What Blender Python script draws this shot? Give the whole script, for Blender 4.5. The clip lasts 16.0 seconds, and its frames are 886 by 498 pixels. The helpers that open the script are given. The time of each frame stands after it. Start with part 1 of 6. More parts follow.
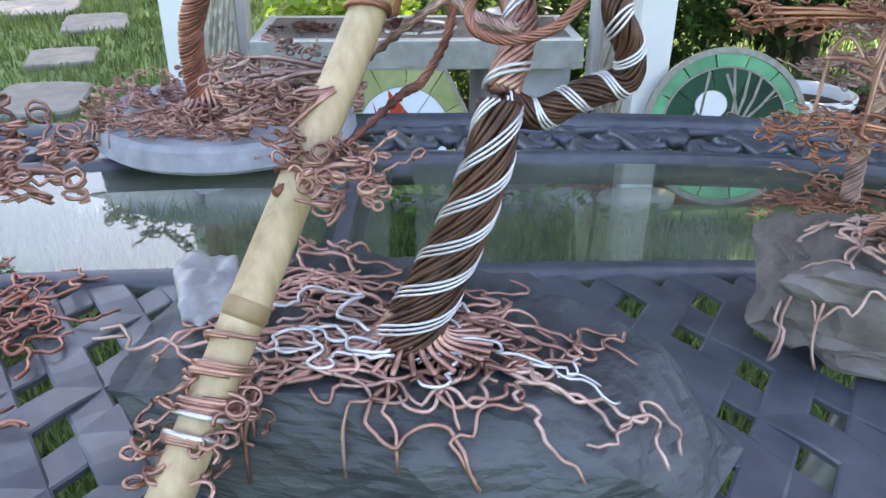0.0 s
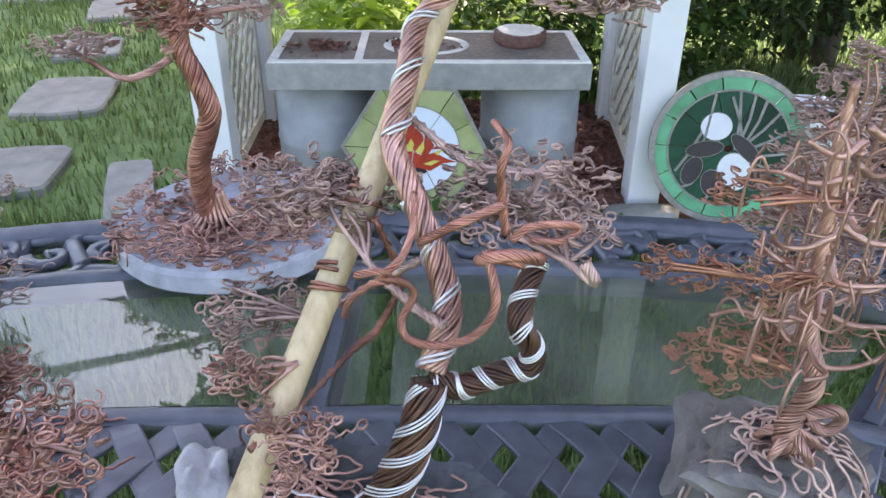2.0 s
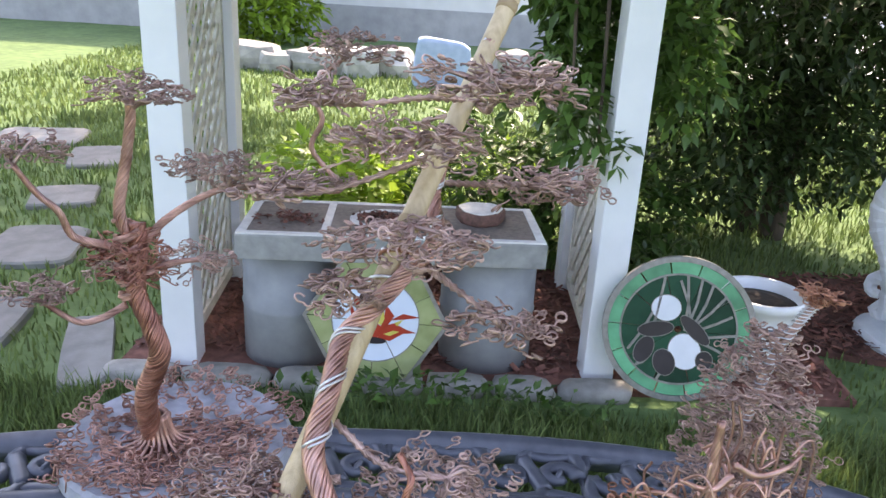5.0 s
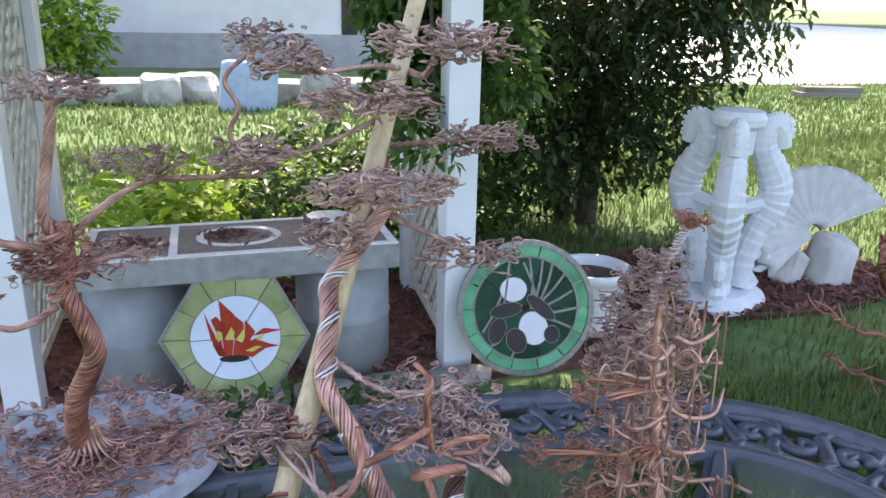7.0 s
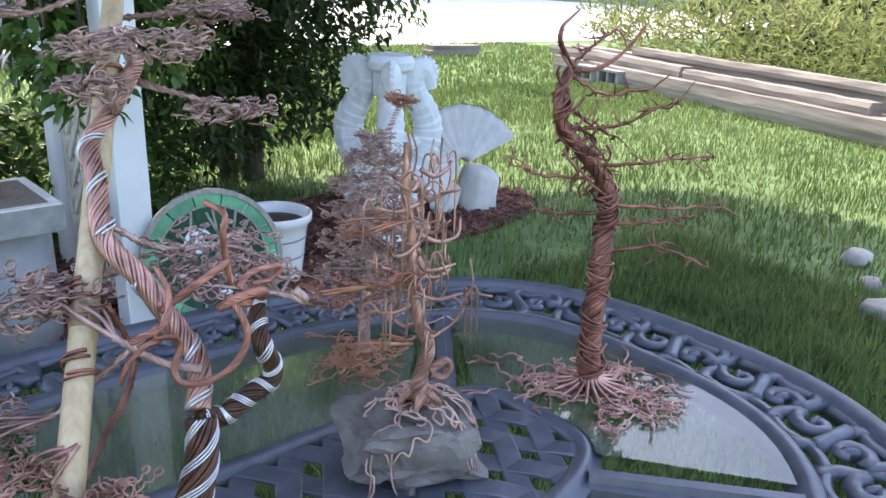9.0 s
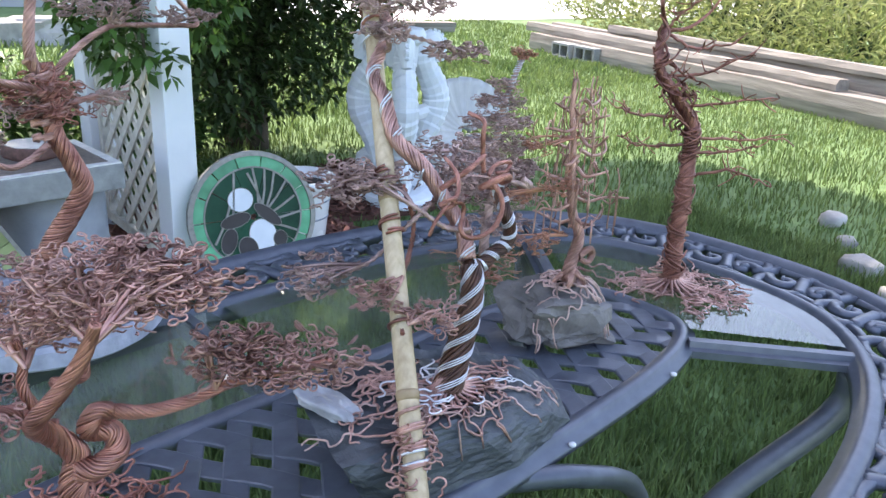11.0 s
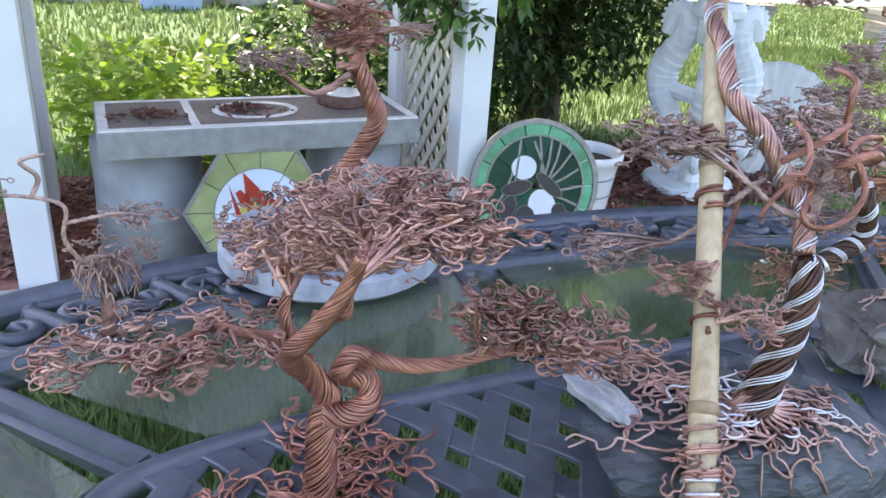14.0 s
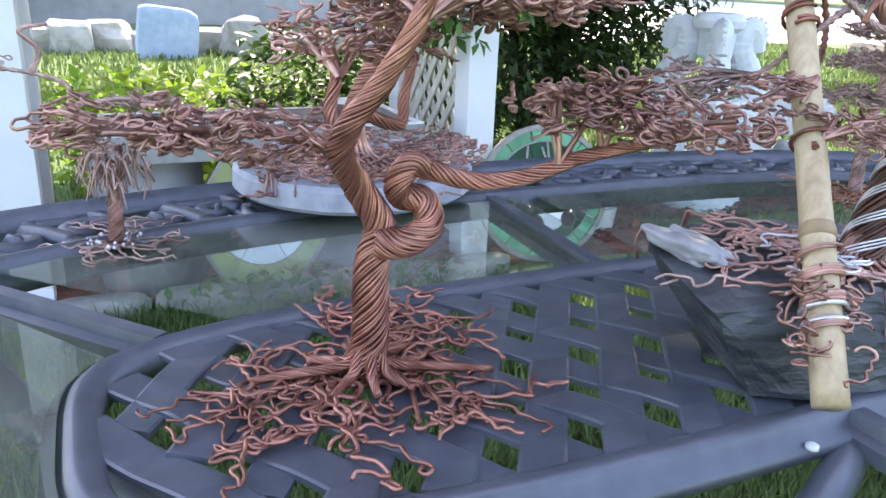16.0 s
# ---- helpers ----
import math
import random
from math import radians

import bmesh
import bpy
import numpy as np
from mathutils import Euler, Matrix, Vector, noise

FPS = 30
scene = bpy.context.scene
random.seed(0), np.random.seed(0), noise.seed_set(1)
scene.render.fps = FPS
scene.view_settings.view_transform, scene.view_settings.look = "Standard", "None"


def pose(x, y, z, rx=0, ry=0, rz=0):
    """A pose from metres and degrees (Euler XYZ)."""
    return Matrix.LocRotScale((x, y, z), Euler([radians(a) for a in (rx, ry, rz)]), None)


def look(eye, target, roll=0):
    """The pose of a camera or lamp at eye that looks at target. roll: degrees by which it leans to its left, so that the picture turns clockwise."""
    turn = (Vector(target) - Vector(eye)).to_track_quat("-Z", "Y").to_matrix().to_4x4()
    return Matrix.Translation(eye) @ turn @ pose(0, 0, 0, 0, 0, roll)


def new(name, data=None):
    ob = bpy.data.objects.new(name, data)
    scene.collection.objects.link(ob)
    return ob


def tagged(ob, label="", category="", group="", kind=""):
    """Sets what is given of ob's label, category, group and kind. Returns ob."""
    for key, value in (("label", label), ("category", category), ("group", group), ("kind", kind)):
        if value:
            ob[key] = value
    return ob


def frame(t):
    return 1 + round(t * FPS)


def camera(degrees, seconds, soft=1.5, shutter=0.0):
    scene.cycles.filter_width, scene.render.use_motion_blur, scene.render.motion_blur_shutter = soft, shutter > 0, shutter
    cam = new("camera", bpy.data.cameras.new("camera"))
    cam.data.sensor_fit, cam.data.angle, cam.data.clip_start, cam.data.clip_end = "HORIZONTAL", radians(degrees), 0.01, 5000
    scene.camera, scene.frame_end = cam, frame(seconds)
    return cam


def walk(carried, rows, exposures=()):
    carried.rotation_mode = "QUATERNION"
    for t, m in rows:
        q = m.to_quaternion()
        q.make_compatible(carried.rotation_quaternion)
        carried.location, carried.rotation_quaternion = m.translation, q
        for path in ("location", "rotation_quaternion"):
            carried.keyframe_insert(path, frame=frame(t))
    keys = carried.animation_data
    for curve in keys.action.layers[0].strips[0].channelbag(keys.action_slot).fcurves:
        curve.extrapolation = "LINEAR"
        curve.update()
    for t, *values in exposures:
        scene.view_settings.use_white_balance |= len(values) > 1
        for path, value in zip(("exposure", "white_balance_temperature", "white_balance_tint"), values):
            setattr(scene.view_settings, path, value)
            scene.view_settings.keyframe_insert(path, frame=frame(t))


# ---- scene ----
cam = camera(59.6, 16.0)
PATH = [
    (0, (0.086, 0.028, 1.001), (0.02, 1.805, 0.085), 0.4),
    (0.5, (0.099, 0.04, 1.045), (0.03, 1.778, 0.058), 1.6),
    (1, (0.101, 0.043, 1.099), (0.003, 1.76, 0.077), 1.4),
    (1.5, (0.12, 0.037, 1.135), (0.012, 1.746, 0.102), -0.1),
    (2, (0.129, 0.03, 1.178), (0.007, 1.759, 0.18), 0.4),
    (2.5, (0.144, 0.026, 1.225), (0.017, 1.766, 0.246), 0.4),
    (3, (0.158, 0.041, 1.246), (0.02, 1.811, 0.323), 0.8),
    (3.5, (0.156, 0.034, 1.271), (-0.022, 1.796, 0.341), -0.1),
    (4, (0.179, 0.035, 1.299), (-0.002, 1.85, 0.478), 1.9),
    (6.5, (0.075, 0.001, 1.29), (0.325, 1.883, 0.661), 1.5),
    (7, (0.048, -0.045, 1.264), (0.446, 1.817, 0.651), 1.2),
    (7.5, (0.04, -0.048, 1.231), (0.72, 1.747, 0.668), 2.1),
    (8, (-0.013, -0.036, 1.21), (1.042, 1.521, 0.531), 2.4),
    (8.5, (-0.031, -0.057, 1.198), (1.121, 1.444, 0.551), 3.1),
    (8.7, (-0.034, -0.07, 1.19), (1.118, 1.429, 0.537), 2.7),
    (10.8, (-0.351, -0.142, 1.178), (0.911, 1.243, 0.476), 3.2),
    (11, (-0.369, -0.136, 1.174), (0.859, 1.276, 0.468), 3.2),
    (11.5, (-0.392, -0.121, 1.168), (0.709, 1.377, 0.431), 2.7),
    (12, (-0.404, -0.115, 1.17), (0.641, 1.428, 0.444), 2.2),
    (12.5, (-0.402, -0.114, 1.162), (0.603, 1.443, 0.411), 2.7),
    (13, (-0.381, -0.099, 1.154), (0.559, 1.495, 0.395), 3.3),
    (13.5, (-0.358, -0.072, 1.133), (0.378, 1.598, 0.314), 3.4),
    (14, (-0.338, -0.048, 1.123), (0.287, 1.68, 0.332), 3.7),
    (14.5, (-0.364, -0.043, 1.103), (0.307, 1.657, 0.291), 3.0),
    (15, (-0.372, -0.047, 1.054), (0.404, 1.621, 0.269), 3.8),
    (15.5, (-0.367, -0.039, 0.995), (0.405, 1.667, 0.29), 2.3),
    (16, (-0.366, -0.023, 0.956), (0.279, 1.751, 0.293), 2.2),
]
walk(cam, [(t, look(eye, target, roll)) for t, eye, target, roll in PATH],
     exposures=[(0.0, 2.50, 7550, 16), (4.2, 2.40, 7750, 22), (7.5, 2.16, 7150, 20), (11.0, 2.32, 6800, 18), (14.0, 2.44, 7150, 20), (16.0, 2.56, 7150, 20)])

# ---- world, sun, exposure ----
SUN_EL, SUN_AZ = 52.0, 14.0      # degrees; azimuth from +y towards +x
world = bpy.data.worlds.new("sky")
scene.world = world
world.use_nodes = True
wn = world.node_tree.nodes
sky = wn.new("ShaderNodeTexSky")
sky.sky_type, sky.sun_disc = "NISHITA", False
sky.air_density, sky.dust_density, sky.ozone_density = 1.0, 2.0, 1.0
sky.sun_elevation, sky.sun_rotation = radians(SUN_EL), radians(SUN_AZ)
wn["Background"].inputs["Strength"].default_value = 0.15
world.node_tree.links.new(sky.outputs["Color"], wn["Background"].inputs["Color"])
sun = new("sun", bpy.data.lights.new("sun", "SUN"))
sun.data.energy, sun.data.angle, sun.data.color = 2.0, radians(0.6), (1.0, 0.95, 0.86)
sd = Vector((math.sin(radians(SUN_AZ)) * math.cos(radians(SUN_EL)), math.cos(radians(SUN_AZ)) * math.cos(radians(SUN_EL)), math.sin(radians(SUN_EL))))
sun.matrix_world = look(sd * 20, (0, 0, 0))

# ---- materials ----
def rgb(c):
    return (*c, 1.0)


def material(name, dark, light, rough=0.6, metal=0.0, scale=20.0, bump=0.2, bump_scale=None, per_piece=0.0, spec=0.5, stretch=(1, 1, 1), transl=0.0, coat=0.0):
    """Two-scale noise between two colours, with relief; per_piece varies whole pieces, transl lets light through leaves."""
    m = bpy.data.materials.new(name)
    m.use_nodes = True
    n, l = m.node_tree.nodes, m.node_tree.links
    bsdf, out = n["Principled BSDF"], n["Material Output"]
    co = n.new("ShaderNodeTexCoord")
    mp = n.new("ShaderNodeMapping")
    mp.inputs["Scale"].default_value = stretch
    l.new(co.outputs["Object"], mp.inputs["Vector"])
    a, b = n.new("ShaderNodeTexNoise"), n.new("ShaderNodeTexNoise")
    a.inputs["Scale"].default_value, a.inputs["Detail"].default_value = scale, 6
    b.inputs["Scale"].default_value, b.inputs["Detail"].default_value = scale * 0.17, 3
    for t in (a, b):
        l.new(mp.outputs["Vector"], t.inputs["Vector"])
    add = n.new("ShaderNodeMath")
    add.operation = "MULTIPLY_ADD"
    add.inputs[1].default_value = 0.55
    half = n.new("ShaderNodeMath")
    half.operation = "MULTIPLY"
    half.inputs[1].default_value = 0.45
    l.new(b.outputs["Fac"], half.inputs[0])
    l.new(a.outputs["Fac"], add.inputs[0])
    l.new(half.outputs[0], add.inputs[2])
    ramp = n.new("ShaderNodeValToRGB")
    ramp.color_ramp.elements[0].position, ramp.color_ramp.elements[1].position = 0.33, 0.68
    ramp.color_ramp.elements[0].color, ramp.color_ramp.elements[1].color = rgb(dark), rgb(light)
    l.new(add.outputs[0], ramp.inputs["Fac"])
    col = ramp.outputs["Color"]
    if per_piece:
        geo = n.new("ShaderNodeNewGeometry")
        info = n.new("ShaderNodeObjectInfo")
        mixr = n.new("ShaderNodeMath")
        mixr.operation = "ADD"
        l.new(geo.outputs["Random Per Island"], mixr.inputs[0])
        l.new(info.outputs["Random"], mixr.inputs[1])
        fr = n.new("ShaderNodeMath")
        fr.operation = "FRACT"
        l.new(mixr.outputs[0], fr.inputs[0])
        rng = n.new("ShaderNodeMapRange")
        rng.inputs["To Min"].default_value, rng.inputs["To Max"].default_value = 1 - per_piece, 1 + per_piece
        l.new(fr.outputs[0], rng.inputs["Value"])
        hsv = n.new("ShaderNodeHueSaturation")
        l.new(rng.outputs["Result"], hsv.inputs["Value"])
        l.new(col, hsv.inputs["Color"])
        col = hsv.outputs["Color"]
    l.new(col, bsdf.inputs["Base Color"])
    bsdf.inputs["Metallic"].default_value = metal
    bsdf.inputs["Specular IOR Level"].default_value = spec
    bsdf.inputs["Coat Weight"].default_value = coat
    rr = n.new("ShaderNodeMapRange")
    rr.inputs["To Min"].default_value, rr.inputs["To Max"].default_value = max(rough - 0.12, 0.02), min(rough + 0.12, 1)
    l.new(b.outputs["Fac"], rr.inputs["Value"])
    l.new(rr.outputs["Result"], bsdf.inputs["Roughness"])
    if bump:
        bp = n.new("ShaderNodeBump")
        bp.inputs["Strength"].default_value, bp.inputs["Distance"].default_value = bump, 0.3 / (bump_scale or scale)
        src = a
        if bump_scale:
            src = n.new("ShaderNodeTexNoise")
            src.inputs["Scale"].default_value, src.inputs["Detail"].default_value = bump_scale, 5
            l.new(mp.outputs["Vector"], src.inputs["Vector"])
        l.new(src.outputs["Fac"], bp.inputs["Height"])
        l.new(bp.outputs["Normal"], bsdf.inputs["Normal"])
    if transl:
        tr = n.new("ShaderNodeBsdfTranslucent")
        l.new(col, tr.inputs["Color"])
        mx = n.new("ShaderNodeMixShader")
        mx.inputs[0].default_value = transl
        l.new(bsdf.outputs[0], mx.inputs[1])
        l.new(tr.outputs[0], mx.inputs[2])
        l.new(mx.outputs[0], out.inputs["Surface"])
    return m


def glass_material(name, tint, dust):
    """Thin table glass: clear, glossy by Fresnel, with a film of dust."""
    m = bpy.data.materials.new(name)
    m.use_nodes = True
    n, l = m.node_tree.nodes, m.node_tree.links
    n.remove(n["Principled BSDF"])
    clear, gloss, film = n.new("ShaderNodeBsdfTransparent"), n.new("ShaderNodeBsdfGlossy"), n.new("ShaderNodeBsdfDiffuse")
    clear.inputs["Color"].default_value = rgb(tint)
    gloss.inputs["Roughness"].default_value = 0.015
    film.inputs["Color"].default_value = rgb((0.55, 0.57, 0.52))
    noi = n.new("ShaderNodeTexNoise")
    noi.inputs["Scale"].default_value, noi.inputs["Detail"].default_value = 9, 8
    co = n.new("ShaderNodeTexCoord")
    l.new(co.outputs["Object"], noi.inputs["Vector"])
    rng = n.new("ShaderNodeMapRange")
    rng.inputs["From Min"].default_value, rng.inputs["From Max"].default_value = 0.35, 0.75
    rng.inputs["To Min"].default_value, rng.inputs["To Max"].default_value = dust * 0.4, dust * 1.6
    l.new(noi.outputs["Fac"], rng.inputs["Value"])
    m1, m2, fr = n.new("ShaderNodeMixShader"), n.new("ShaderNodeMixShader"), n.new("ShaderNodeFresnel")
    fr.inputs["IOR"].default_value = 1.8
    l.new(rng.outputs["Result"], m1.inputs[0])
    l.new(clear.outputs[0], m1.inputs[1])
    l.new(film.outputs[0], m1.inputs[2])
    l.new(fr.outputs[0], m2.inputs[0])
    l.new(m1.outputs[0], m2.inputs[1])
    l.new(gloss.outputs[0], m2.inputs[2])
    l.new(m2.outputs[0], n["Material Output"].inputs["Surface"])
    return m


def clear_material(name, tint):
    m = bpy.data.materials.new(name)
    m.use_nodes = True
    n, l = m.node_tree.nodes, m.node_tree.links
    n.remove(n["Principled BSDF"])
    c = n.new("ShaderNodeBsdfTransparent")
    c.inputs["Color"].default_value = rgb(tint)
    l.new(c.outputs[0], n["Material Output"].inputs["Surface"])
    return m


COPPER = material("copper_wire", (0.19, 0.085, 0.066), (0.72, 0.435, 0.355), 0.36, 0.66, 60, 0.25, 400, 0.22)
COPPER_BRIGHT = material("bright_copper_wire", (0.25, 0.10, 0.058), (0.64, 0.33, 0.22), 0.34, 0.75, 60, 0.2, 400, 0.22)
RED_COPPER = material("red_copper_wire", (0.17, 0.058, 0.040), (0.58, 0.28, 0.21), 0.36, 0.70, 60, 0.25, 400, 0.25)
DARK_COPPER = material("dark_copper_wire", (0.11, 0.042, 0.030), (0.42, 0.19, 0.14), 0.38, 0.65, 60, 0.25, 400, 0.25)
COPPER_DULL = material("tarnished_copper_wire", (0.20, 0.115, 0.095), (0.70, 0.49, 0.42), 0.40, 0.55, 60, 0.25, 400, 0.25)
BROWN_WIRE = material("brown_enamelled_wire", (0.045, 0.022, 0.015), (0.14, 0.065, 0.04), 0.38, 0.35, 80, 0.2, 400, 0.3)
SILVER = material("silver_wire", (0.55, 0.55, 0.58), (0.85, 0.85, 0.88), 0.35, 0.6, 90, 0.2, 400, 0.12)
BAMBOO = material("bamboo_cane", (0.37, 0.27, 0.15), (0.62, 0.49, 0.31), 0.45, 0, 30, 0.25, 160, 0, 0.5, (6, 6, 0.6))
BAMBOO_NODE = material("bamboo_node", (0.20, 0.13, 0.06), (0.42, 0.31, 0.18), 0.6, 0, 60, 0.4)
SLATE = material("dark_slate_rock", (0.020, 0.025, 0.030), (0.105, 0.120, 0.132), 0.5, 0, 22, 0.6, 60, 0, 0.5, (1, 1, 3))
ROCK_GREY = material("grey_rock", (0.06, 0.055, 0.05), (0.24, 0.22, 0.205), 0.75, 0, 30, 0.8, 90)
QUARTZ = material("milky_quartz", (0.20, 0.205, 0.22), (0.46, 0.47, 0.49), 0.3, 0, 45, 0.5, 80)
DISC_STONE = material("blue_grey_slate_disc", (0.24, 0.26, 0.30), (0.50, 0.52, 0.58), 0.7, 0, 40, 0.6, 120)
CAST = material("dark_cast_aluminium", (0.062, 0.071, 0.090), (0.118, 0.130, 0.158), 0.38, 0.15, 50, 0.12, 500, 0.06, 0.6)
RUBBER = material("pale_bumper", (0.5, 0.5, 0.5), (0.8, 0.8, 0.8), 0.6, 0, 90, 0.1)
GLASS = glass_material("dusty_table_glass", (0.82, 0.88, 0.85), 0.15)
GLASS_EDGE = clear_material("glass_body", (0.90, 0.95, 0.92))
VINYL = material("white_vinyl", (0.66, 0.69, 0.72), (0.80, 0.82, 0.84), 0.45, 0, 6, 0.08, 60)
LATTICE = material("weathered_cream_lattice", (0.42, 0.40, 0.34), (0.68, 0.66, 0.58), 0.7, 0, 30, 0.3, 90, 0.08)
CONCRETE = material("grey_concrete", (0.20, 0.205, 0.20), (0.36, 0.365, 0.36), 0.85, 0, 26, 0.4, 120)
CONCRETE_BLUE = material("blue_grey_concrete_pipe", (0.23, 0.25, 0.27), (0.35, 0.37, 0.39), 0.85, 0, 14, 0.3, 120)
INLAY_WHITE = material("white_mosaic_border", (0.55, 0.54, 0.52), (0.80, 0.79, 0.76), 0.6, 0, 40, 0.3, 100)
INLAY_BROWN = material("brown_mosaic_panel", (0.11, 0.088, 0.075), (0.25, 0.21, 0.18), 0.7, 0, 60, 0.5, 120)
WOOD_SLICE = material("wood_slice_bark", (0.06, 0.03, 0.025), (0.20, 0.10, 0.08), 0.8, 0, 60, 0.6)
PLASTER = material("white_plaster", (0.60, 0.64, 0.68), (0.78, 0.81, 0.84), 0.7, 0, 14, 0.25, 60)
SHELL = material("pale_grey_plaster", (0.42, 0.42, 0.41), (0.62, 0.62, 0.60), 0.7, 0, 14, 0.25, 60)
GLAZED = material("white_glazed_pot", (0.70, 0.71, 0.72), (0.82, 0.83, 0.84), 0.25, 0, 10, 0.05)
BLUE_BAND = material("grey_blue_band", (0.10, 0.13, 0.18), (0.22, 0.26, 0.32), 0.3, 0, 30, 0.05)
SOIL = material("dark_soil", (0.020, 0.015, 0.011), (0.07, 0.05, 0.035), 0.95, 0, 60, 0.8)
PAVER = material("weathered_flagstone", (0.16, 0.16, 0.15), (0.29, 0.285, 0.265), 0.85, 0, 14, 0.5, 60, 0.12)
EDGING = material("stone_edging", (0.20, 0.19, 0.17), (0.42, 0.40, 0.36), 0.9, 0, 18, 0.6, 60, 0.15)
MULCH = material("red_brown_bark_mulch", (0.075, 0.028, 0.020), (0.24, 0.10, 0.075), 0.9, 0, 30, 0.5, 90, 0.45)
GRASS = material("grass_blade", (0.072, 0.125, 0.034), (0.205, 0.270, 0.095), 0.55, 0, 2.2, 0, None, 0.4, 0.3, (1, 1, 0.2), 0.45)
LAWN = material("lawn_turf", (0.062, 0.115, 0.032), (0.16, 0.25, 0.085), 0.95, 0, 9, 0.8, 40)
LEAF_DARK = material("dark_evergreen_leaf", (0.020, 0.040, 0.012), (0.075, 0.125, 0.042), 0.45, 0, 3, 0, None, 0.5, 0.4, (1, 1, 1), 0.32)
LEAF_MID = material("vine_leaf", (0.037, 0.085, 0.017), (0.104, 0.200, 0.043), 0.4, 0, 3, 0, None, 0.4, 0.5, (1, 1, 1), 0.35)
LEAF_LIME = material("lime_leaf", (0.14, 0.26, 0.025), (0.34, 0.48, 0.06), 0.45, 0, 3, 0, None, 0.35, 0.4, (1, 1, 1), 0.5)
WEED = material("dry_weed", (0.16, 0.21, 0.06), (0.42, 0.44, 0.20), 0.7, 0, 3, 0, None, 0.4, 0.3, (1, 1, 1), 0.4)
BARK = material("tree_bark", (0.035, 0.027, 0.02), (0.12, 0.095, 0.07), 0.9, 0, 20, 0.8, 50, 0, 0.3, (1, 1, 0.3))
TIMBER = material("weathered_timber", (0.17, 0.145, 0.12), (0.40, 0.36, 0.31), 0.85, 0, 9, 0.6, 40, 0.2, 0.3, (0.25, 3, 3))
BLOCK = material("cinder_block", (0.22, 0.22, 0.21), (0.40, 0.40, 0.38), 0.95, 0, 40, 0.7)
BLUE_BOX = material("blue_painted_stone", (0.30, 0.40, 0.58), (0.50, 0.60, 0.76), 0.7, 0, 10, 0.4, 40)
RUBBLE = material("pale_field_stone", (0.22, 0.215, 0.20), (0.48, 0.46, 0.43), 0.85, 0, 10, 0.5, 40, 0.3)
HOUSE = material("pale_house_wall", (0.60, 0.60, 0.59), (0.76, 0.76, 0.75), 0.8, 0, 3, 0.1)
FOUNDATION = material("grey_foundation", (0.30, 0.30, 0.31), (0.44, 0.44, 0.45), 0.9, 0, 5, 0.3)
DRIVE = material("pale_concrete_drive", (0.70, 0.69, 0.66), (0.82, 0.81, 0.78), 0.9, 0, 3, 0.2)
SG_GREEN = material("green_stained_glass", (0.035, 0.20, 0.10), (0.12, 0.50, 0.28), 0.38, 0, 14, 0.15, 40, 0.25)
SG_DARK = material("dark_green_stained_glass", (0.004, 0.030, 0.018), (0.016, 0.085, 0.048), 0.45, 0, 14, 0.15, 40, 0.3, 0.2)
SG_OLIVE = material("olive_stained_glass", (0.20, 0.25, 0.09), (0.42, 0.46, 0.24), 0.38, 0, 14, 0.15, 40, 0.15)
SG_SKY = material("pale_blue_stained_glass", (0.58, 0.68, 0.82), (0.70, 0.79, 0.90), 0.38, 0, 8, 0.1, 40)
SG_RED = material("red_stained_glass", (0.30, 0.02, 0.012), (0.50, 0.05, 0.02), 0.38, 0, 14, 0.1, 40)
SG_YELLOW = material("yellow_stained_glass", (0.50, 0.44, 0.06), (0.66, 0.60, 0.16), 0.38, 0, 14, 0.1)
SG_BLACK = material("black_glass", (0.010, 0.008, 0.012), (0.03, 0.025, 0.035), 0.38, 0, 14, 0.1)
SG_WHITE = material("white_stained_glass", (0.60, 0.65, 0.72), (0.74, 0.78, 0.84), 0.38, 0, 14, 0.1)
LEAD = material("lead_came", (0.18, 0.18, 0.17), (0.34, 0.33, 0.31), 0.5, 0.4, 50, 0.3)


